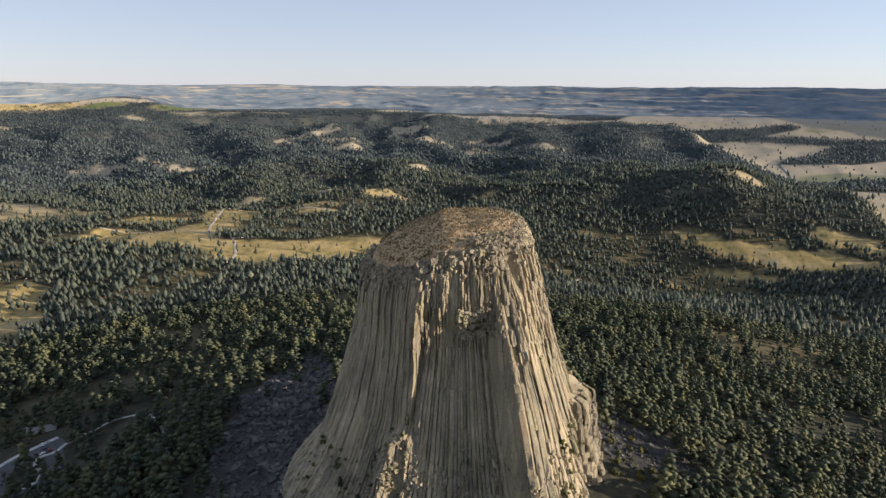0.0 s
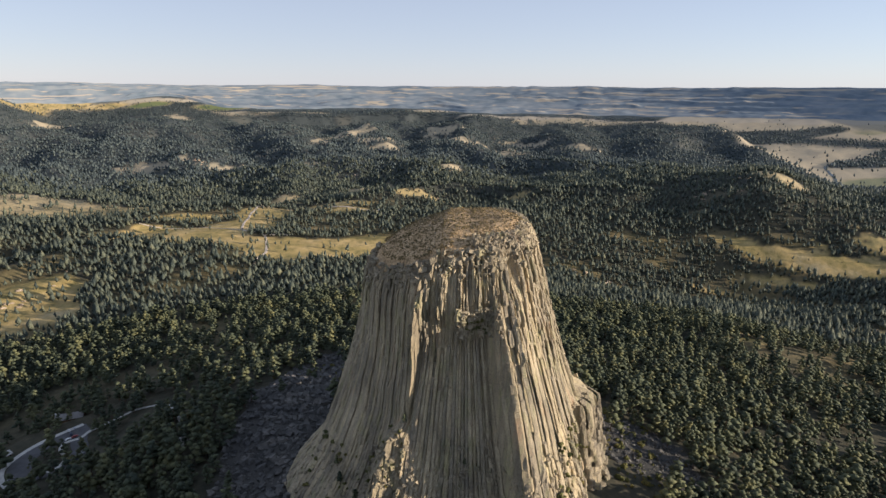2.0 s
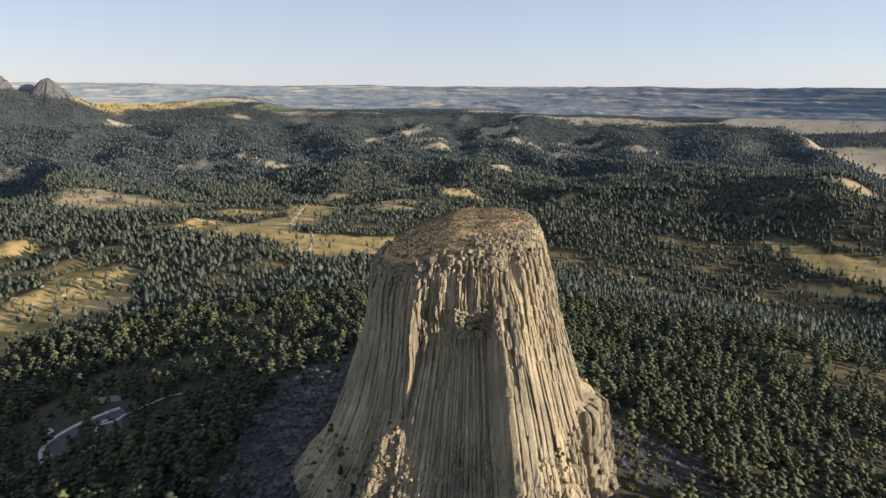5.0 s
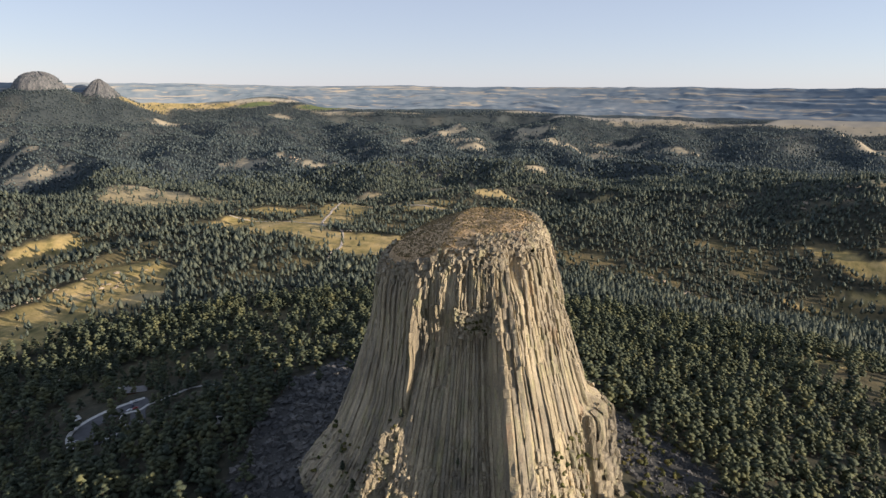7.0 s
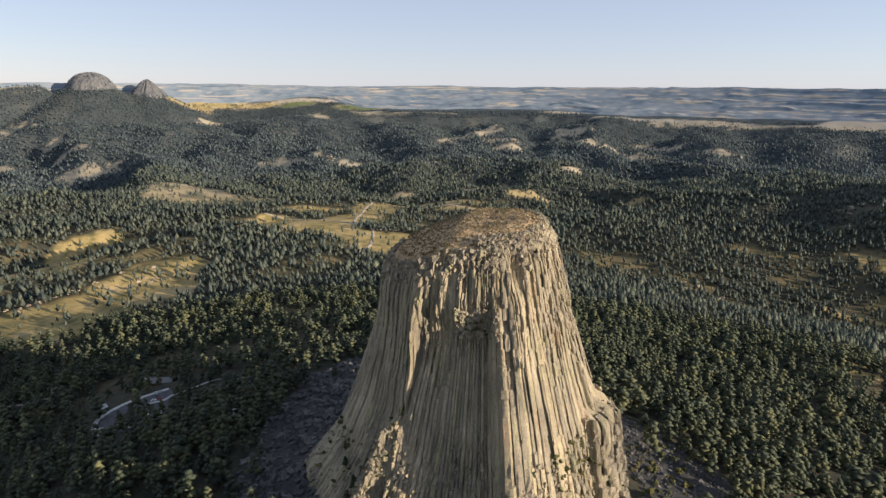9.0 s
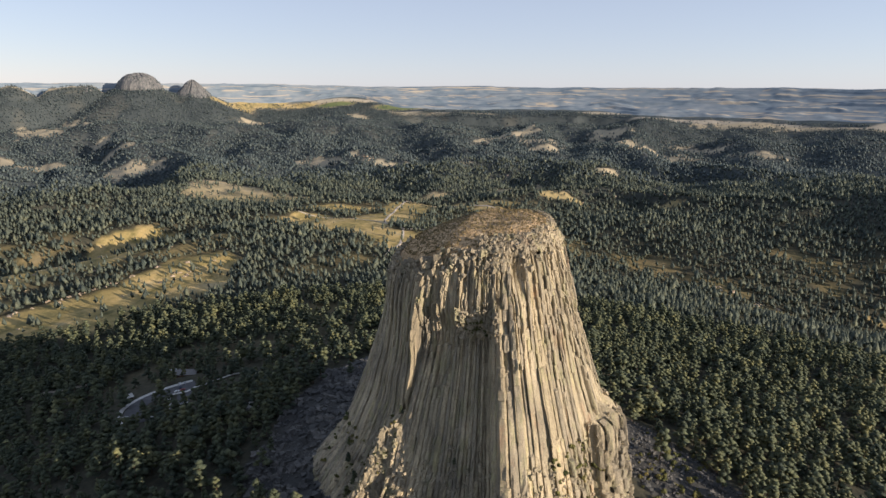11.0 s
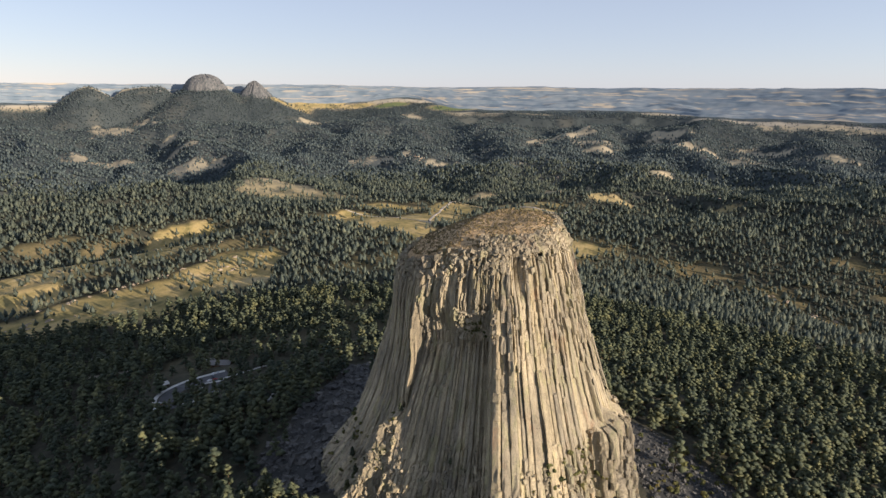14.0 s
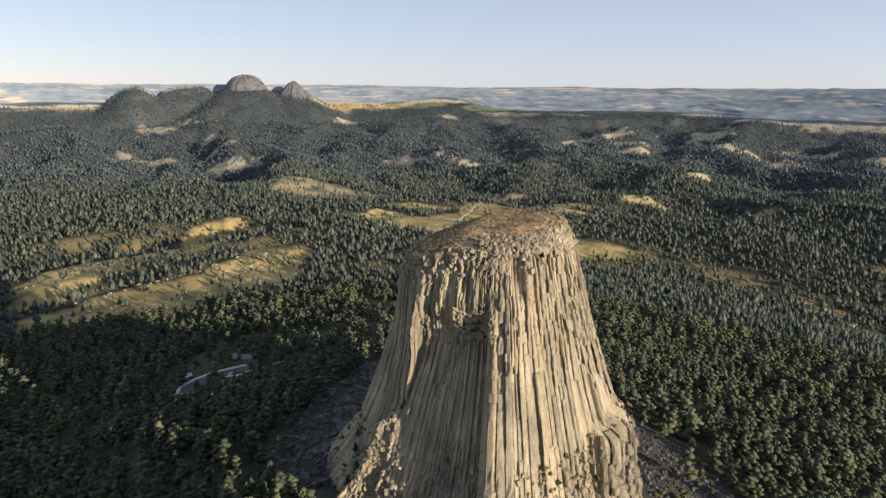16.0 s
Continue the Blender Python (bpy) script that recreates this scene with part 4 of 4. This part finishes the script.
# scrub along the talus and wood edge
for k in range(230):
    x, y = (112 + srng.normal(0, 16), 330 + srng.normal(0, 26)) if k >= 150 else (118 + srng.normal(0, 22), 385 + srng.normal(0, 24)) if k < 80 else (-100 + srng.normal(0, 26), 478 + srng.normal(0, 16))
    if math.hypot(x - TX, y - TY) < 92:
        continue
    ob = tagged(new("shrub", bushes[k % 6]), "sunlit green scrub at the edge of the rubble slope", "shrub", "scrub by the rubble slopes")
    s = srng.uniform(1.2, 3.2)
    ob.matrix_world = pose(x, y, float(height(x, y)) - 0.2, 0, 0, srng.uniform(0, 360)) @ Matrix.Scale(s, 4)


# ---- roads and paths ----
def glide(points, step=6.0):
    """A smooth line through plan points."""
    p = [Vector(q) for q in points]
    p = [2 * p[0] - p[1]] + p + [2 * p[-1] - p[-2]]
    out = []
    for a, b, c, d in zip(p, p[1:], p[2:], p[3:]):
        n = max(2, int((c - b).length / step))
        for k in range(n):
            t = k / n
            out.append(0.5 * (2 * b + (c - a) * t + (2 * a - 5 * b + 4 * c - d) * t * t + (3 * b - a - 3 * c + d) * t ** 3))
    return out + [p[-2]]


def ribbon(name, points, width, material, label, category, lift=0.35, wander=0.0, step=6.0, crown=0.0):
    line = glide([site(*q) for q in points], step)
    vs = []
    for k, q in enumerate(line):
        way = (line[min(k + 1, len(line) - 1)] - line[max(k - 1, 0)]).normalized()
        w = width / 2 * (1 + wander * math.sin(k * 1.7))
        for s in (-1.15, -1.0, 0.0, 1.0, 1.15):
            x, y = q.x - way.y * w * s, q.y + way.x * w * s
            drop = lift + crown if s == 0 else lift if abs(s) == 1 else -0.6
            vs.append((x, y, float(height(x, y)) + drop))
    me = mesh_of(name, vs, rows_faces(len(line), 5)[:, ::-1], material, False)
    return tagged(new(name, me), label, category, kind="structure")


ribbon("road", [(-430, 1150), (-448, 1199), (-459, 1245), (-463, 1310), (-509, 1446), (-550, 1540), (-596, 1585), (-632, 1607), (-690, 1760), (-740, 1931), (-775, 2090), (-780, 2190), (-700, 2230), (-560, 2190), (-422, 2130), (-300, 2080)], 4.6, GRAVEL, "pale winding gravel road through the golden meadow", "road", 0.6)
ribbon("side_road", [(-632, 1607), (-686, 1624), (-767, 1664), (-875, 1692), (-980, 1700)], 2.6, GRAVEL, "narrow pale track along the meadow's edge", "track", 0.5)
ribbon("turnout", [(-548, 1540), (-520, 1562), (-492, 1568)], 7.0, GRAVEL, "pale gravel turnout beside the road", "turnout", 0.55)
ribbon("lower_road", [(-640, 350), (-607, 388), (-564, 406), (-503, 424), (-462, 455), (-478, 505), (-520, 560), (-545, 631)], 5.0, GRAVEL, "pale road in the shaded woods", "road", 0.6)
ribbon("river", [(1690, 2560), (1730, 2760), (1700, 2900), (1739, 3012), (1756, 3095), (1796, 3192), (1900, 3230), (2050, 3260)], 11.0, WATER, "narrow pale river winding over the valley plain", "river", 0.8, 0.2, 12.0)

# car park in the tower's shadow
ribbon("car_park", [(-305, 363), (-320, 377), (-327, 392), (-324, 408), (-315, 422), (-304, 436)], 15.0, ASPHALT, "grey asphalt car park loop in shade", "car park", 0.25, 0.0, 3.0)
ribbon("car_park_lane", [(-305, 365), (-292, 374), (-285, 386), (-289, 402), (-298, 414), (-306, 430)], 11.0, ASPHALT, "grey asphalt lane round the planted island", "lane", 0.30, 0.0, 3.0)
ribbon("pavement", [(-307, 352), (-322, 363), (-334, 378), (-336, 396), (-331, 414), (-322, 428), (-312, 441)], 3.6, CONCRETE, "pale concrete pavement round the car park", "pavement", 0.42, 0.0, 3.0)
ribbon("kerb_path", [(-300, 371), (-291, 377), (-293, 391), (-305, 402), (-309, 412), (-300, 419), (-298, 430), (-289, 442)], 2.6, CONCRETE, "pale kerbed path round the island", "path", 0.48, 0.0, 2.0)
ribbon("footpath", [(-289, 442), (-270, 452), (-240, 448), (-205, 400), (-181, 364)], 2.2, CONCRETE, "narrow pale footpath into the woods", "path", 0.4, 0.0, 4.0)


# ---- buildings ----
def house(x, y, turn, length, depth, eaves, ridge, wall_mat, roof_mat, label):
    x, y = site(x, y)
    z = float(height(x, y)) - 0.3
    home = thing("house", label, "house", x, y, z, turn, "buildings by the roads")
    bm = bmesh.new()
    box(bm, -length / 2, length / 2, -depth / 2, depth / 2, 0, eaves + 0.3)
    part("wall", bm, wall_mat, home)
    for s in (-1, 1):
        bm = bmesh.new()
        o = 0.7
        pts = [(-length / 2 - o, s * (depth / 2 + o), eaves - 0.1), (length / 2 + o, s * (depth / 2 + o), eaves - 0.1), (length / 2 + o, 0, ridge), (-length / 2 - o, 0, ridge)]
        lowv = [bm.verts.new(p) for p in pts]
        upv = [bm.verts.new((p[0], p[1], p[2] + 0.25)) for p in pts]
        for quad in (lowv, upv[::-1], *[(lowv[i], upv[i], upv[(i + 1) % 4], lowv[(i + 1) % 4]) for i in range(4)]):
            bm.faces.new(quad)
        bmesh.ops.recalc_face_normals(bm, faces=bm.faces)
        part("roof", bm, roof_mat, home)
    for s in (-1, 1):
        bm = bmesh.new()
        tri = [bm.verts.new((s * length / 2, yy, zz)) for yy, zz in ((-depth / 2, eaves), (depth / 2, eaves), (0, ridge - 0.1))]
        tri2 = [bm.verts.new((s * (length / 2 - 0.2), v.co.y, v.co.z)) for v in tri]
        bm.faces.new(tri), bm.faces.new(tri2[::-1])
        for i in range(3):
            bm.faces.new((tri[i], tri2[i], tri2[(i + 1) % 3], tri[(i + 1) % 3]))
        bmesh.ops.recalc_face_normals(bm, faces=bm.faces)
        part("gable", bm, wall_mat, home)
    for k in range(3):
        bm = bmesh.new()
        cx = -length / 3 + k * length / 3
        box(bm, cx - 0.6, cx + 0.6, -depth / 2 - 0.06, -depth / 2 + 0.1, 0.9, 2.2)
        part("window", bm, GLASS, home)
    bm = bmesh.new()
    box(bm, length / 6 - 0.5, length / 6 + 0.5, -depth / 2 - 0.07, -depth / 2 + 0.1, 0.1, 2.1)
    part("door", bm, TIMBER, home)
    return home


house(-345, 470, 25, 20, 11, 3.2, 6.2, TIMBER, SHINGLE, "low brown timber visitor building with grey roof in shade")
house(-368, 478, 25, 9, 7, 2.8, 5.0, TIMBER, CONCRETE, "small timber shed with pale roof in shade")
house(-347, 396, 70, 8, 6, 2.8, 4.8, TIMBER, CONCRETE, "small timber hut with pale roof by the pavement")
house(-352, 2004, 10, 16, 9, 3.0, 5.8, TIMBER, SHINGLE, "brown ranch house among trees by the road")
house(-310, 2030, -30, 12, 8, 3.0, 5.5, CONCRETE, SHINGLE, "pale outbuilding among trees by the road")
house(-338, 2090, 60, 14, 8, 3.0, 5.6, TIMBER, CONCRETE, "brown barn with pale roof by the pines")
house(-1500, 2960, 30, 18, 9, 3.0, 6.0, CONCRETE, SHINGLE, "pale distant farmhouse in a clearing")

# open-air seating in the woods
bench_x, bench_y = site(-180, 363)
ring_bench = thing("amphitheatre", "small pale stepped seating clearing in the woods", "seating", bench_x, bench_y, float(height(bench_x, bench_y)) + 0.2, 20)
for k in range(5):
    bm = bmesh.new()
    box(bm, -7 + 0.5 * k, 7 - 0.5 * k, -4 + k * 2.0, -3.2 + k * 2.0, -0.6, 0.45 + 0.1 * k, 0.05)
    part("bench", bm, CONCRETE, ring_bench)
bm = bmesh.new()
box(bm, -8, 8, -5, 6, -1.5, 0.12)
part("paving", bm, CONCRETE, ring_bench)


# ---- parked cars ----
def car_thing(paint, label):
    car = thing("parked_car", label, "car", 0, 0, 0, 0, "cars in the car park")
    bm = bmesh.new()
    box(bm, -2.2, 2.2, -0.9, 0.9, 0.35, 0.95, 0.12)
    part("body", bm, paint, car)
    bm = bmesh.new()
    box(bm, -1.3, 1.0, -0.8, 0.8, 0.93, 1.5, 0.1, 0.82)
    cabin = part("cabin", bm, paint, car)
    for s in (-1, 1):
        bm = bmesh.new()
        box(bm, -1.0, 0.75, s * 0.76 - 0.03, s * 0.76 + 0.03, 1.02, 1.38)
        part("side_window", bm, GLASS, cabin)
    for px, name in ((1.02, "windscreen"), (-1.24, "rear_window")):
        bm = bmesh.new()
        box(bm, px - 0.05, px + 0.05, -0.65, 0.65, 1.02, 1.38)
        part(name, bm, GLASS, cabin)
    for px in (-1.35, 1.35):
        for py in (-0.82, 0.82):
            bm = bmesh.new()
            bmesh.ops.create_cone(bm, cap_ends=True, segments=12, radius1=0.34, radius2=0.34, depth=0.22, matrix=pose(px, py, 0.34, 90, 0, 0))
            wheel = part("wheel", bm, RUBBER, car)
            bm = bmesh.new()
            bmesh.ops.create_cone(bm, cap_ends=True, segments=8, radius1=0.18, radius2=0.18, depth=0.24, matrix=pose(px, py, 0.34, 90, 0, 0))
            part("rim", bm, STEEL, wheel)
    return car


cars = [car_thing(p, t) for p, t in zip(CAR_PAINT, ("white car parked in the shaded car park", "silver car parked in the shaded car park", "dark blue car parked in the shaded car park", "red car parked in the shaded car park"))]
slots = [(-318, 431, 130), (-315, 434, 130), (-312, 425, 130), (-306, 421, 60), (-309, 417, 60), (-284, 396, 10), (-283, 392, 10), (-282, 388, 10), (-284, 400, 10), (-318, 366, 50), (-313, 362, 50), (-374, 484, 25), (-371, 487, 25)]
for k, (x, y, turn) in enumerate(slots):
    x, y = site(x, y)
    m = pose(x, y, float(height(x, y)) + 0.3, 0, 0, turn)
    if k < 4:
        cars[k].matrix_world = m
    else:
        copy_thing(cars[(0, 1, 0, 2, 0, 1, 3, 0, 0)[k - 4]], m)


# ---- distant buttes ----
def butte(x, y, foot, top, radius, blunt, sharp, seed, label):
    """A fluted rock dome on its wooded hill."""
    x, y, radius = EX + (x - EX) * BUTTES_OUT, EY + (y - EY) * BUTTES_OUT, radius * BUTTES_OUT
    foot, top = (EZ + (h - EZ) * BUTTES_OUT for h in (foot, top))
    hill = thing("butte", label, "butte", x, y, foot - 14, 0, "buttes on the skyline")
    a, s = np.meshgrid(np.radians(np.arange(0, 360, 2.5)), np.linspace(0.01, 1, 40))
    outline = 1 + 0.10 * fbm(40 * np.cos(a), 40 * np.sin(a), 22, 3, seed)
    flutes = fbm(90 * np.cos(a), 90 * np.sin(a) + 8 * s, 7, 3, seed + 1)
    px, py = radius * s * outline * np.sin(a), radius * s * outline * np.cos(a)
    crag = fbm(x + px, y + py, radius * 0.22, 4, seed + 3)
    shape = np.clip(1 - s ** blunt, 0, 1) ** sharp
    z = (top - foot + 14) * (shape + (0.07 * crag + 0.05 * flutes) * np.sin(math.pi * np.clip(s, 0, 1) ** 0.8))
    me = mesh_of("rock_dome", np.stack([px, py, z], -1).reshape(-1, 3), rows_faces(40, 144, True), BUTTE_ROCK, False)
    part("rock_dome", me, BUTTE_ROCK, hill, "steep grey fluted rock dome")
    # scattered pines on the ledges
    rng = np.random.default_rng(seed)
    q, d = rng.uniform(0, 6.28, 160), np.sqrt(rng.uniform(0.35, 1.0, 160))
    tz = (top - foot + 14) * np.clip(1 - d ** blunt, 0, 1) ** sharp - 3
    tall = rng.uniform(7, 13, len(q))
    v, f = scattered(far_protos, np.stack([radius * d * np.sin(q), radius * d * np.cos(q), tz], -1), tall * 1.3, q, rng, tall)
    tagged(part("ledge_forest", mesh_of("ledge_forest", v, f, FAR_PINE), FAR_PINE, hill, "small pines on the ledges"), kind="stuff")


butte(-3177, 3306, 314, 415, 150, 2.3, 0.72, 301, "distant grey rock butte with loaf-shaped top above the forest")
butte(-2933, 3524, 262, 377, 132, 1.35, 0.95, 302, "distant pointed grey rock butte above the forest")
butte(-3382, 3084, 285, 327, 62, 2.2, 0.7, 304, "low rocky brow on a distant wooded hill")


# ---- pale rock outcrops ----
orng = np.random.default_rng(52)
outcrop_meshes = []
for j in range(8):
    a, s = np.meshgrid(np.radians(np.arange(0, 360, 24.0)), np.linspace(0.05, 1, 7))
    knob = 1 + 0.5 * fbm(6 * np.cos(a) + 40 * j, 6 * np.sin(a) + 9 * s, 4, 3, 90 + j)
    z = 0.9 * np.round(4 * (1 - s ** 3) * knob) / 4 - 0.35 * s
    outcrop_meshes.append(mesh_of("outcrop", np.stack([1.5 * s * knob * np.cos(a), s * knob * np.sin(a), z], -1).reshape(-1, 3), rows_faces(7, 15, True)[:, ::-1], SANDSTONE))


def outcrops(count, x, y, along, across, deg, lo, hi):
    a = radians(deg)
    for k in range(count):
        u, w = orng.normal(0, along), orng.normal(0, across)
        px, py = x + u * math.sin(a) + w * math.cos(a), y + u * math.cos(a) - w * math.sin(a)
        px, py = site(px, py)
        s = orng.uniform(lo, hi)
        ob = tagged(new("rock_outcrop", outcrop_meshes[k % 8]), "pale weathered sandstone outcrop on the slope", "rock", "sandstone outcrops")
        ob.matrix_world = pose(px, py, float(height(px, py)) + 0.1 * s, 0, 0, orng.uniform(0, 360)) @ Matrix.Diagonal((s * 1.3, s * 1.0, s * 0.7, 1))


outcrops(26, -815, 760, 110, 7, 12, 1.0, 3.0)
outcrops(14, -930, 820, 140, 8, 14, 1.0, 2.6)
outcrops(12, -800, 560, 25, 16, 40, 1.2, 3.2)
outcrops(18, -1070, 860, 120, 10, 5, 1.2, 3.4)
outcrops(12, -730, 880, 60, 10, 5, 1.2, 3.0)
outcrops(16, 480, 860, 80, 30, 120, 1.0, 2.8)
outcrops(14, 700, 1010, 90, 30, 60, 1.0, 2.8)
outcrops(18, 330, 1480, 120, 14, 120, 1.6, 4.5)
outcrops(16, -200, 2900, 260, 40, 100, 3.0, 8.0)
outcrops(16, 250, 2650, 260, 40, 80, 3.0, 8.0)
outcrops(12, -1380, 3030, 30, 14, 80, 4.0, 9.0)
outcrops(14, 900, 2350, 200, 50, 70, 3.0, 7.0)
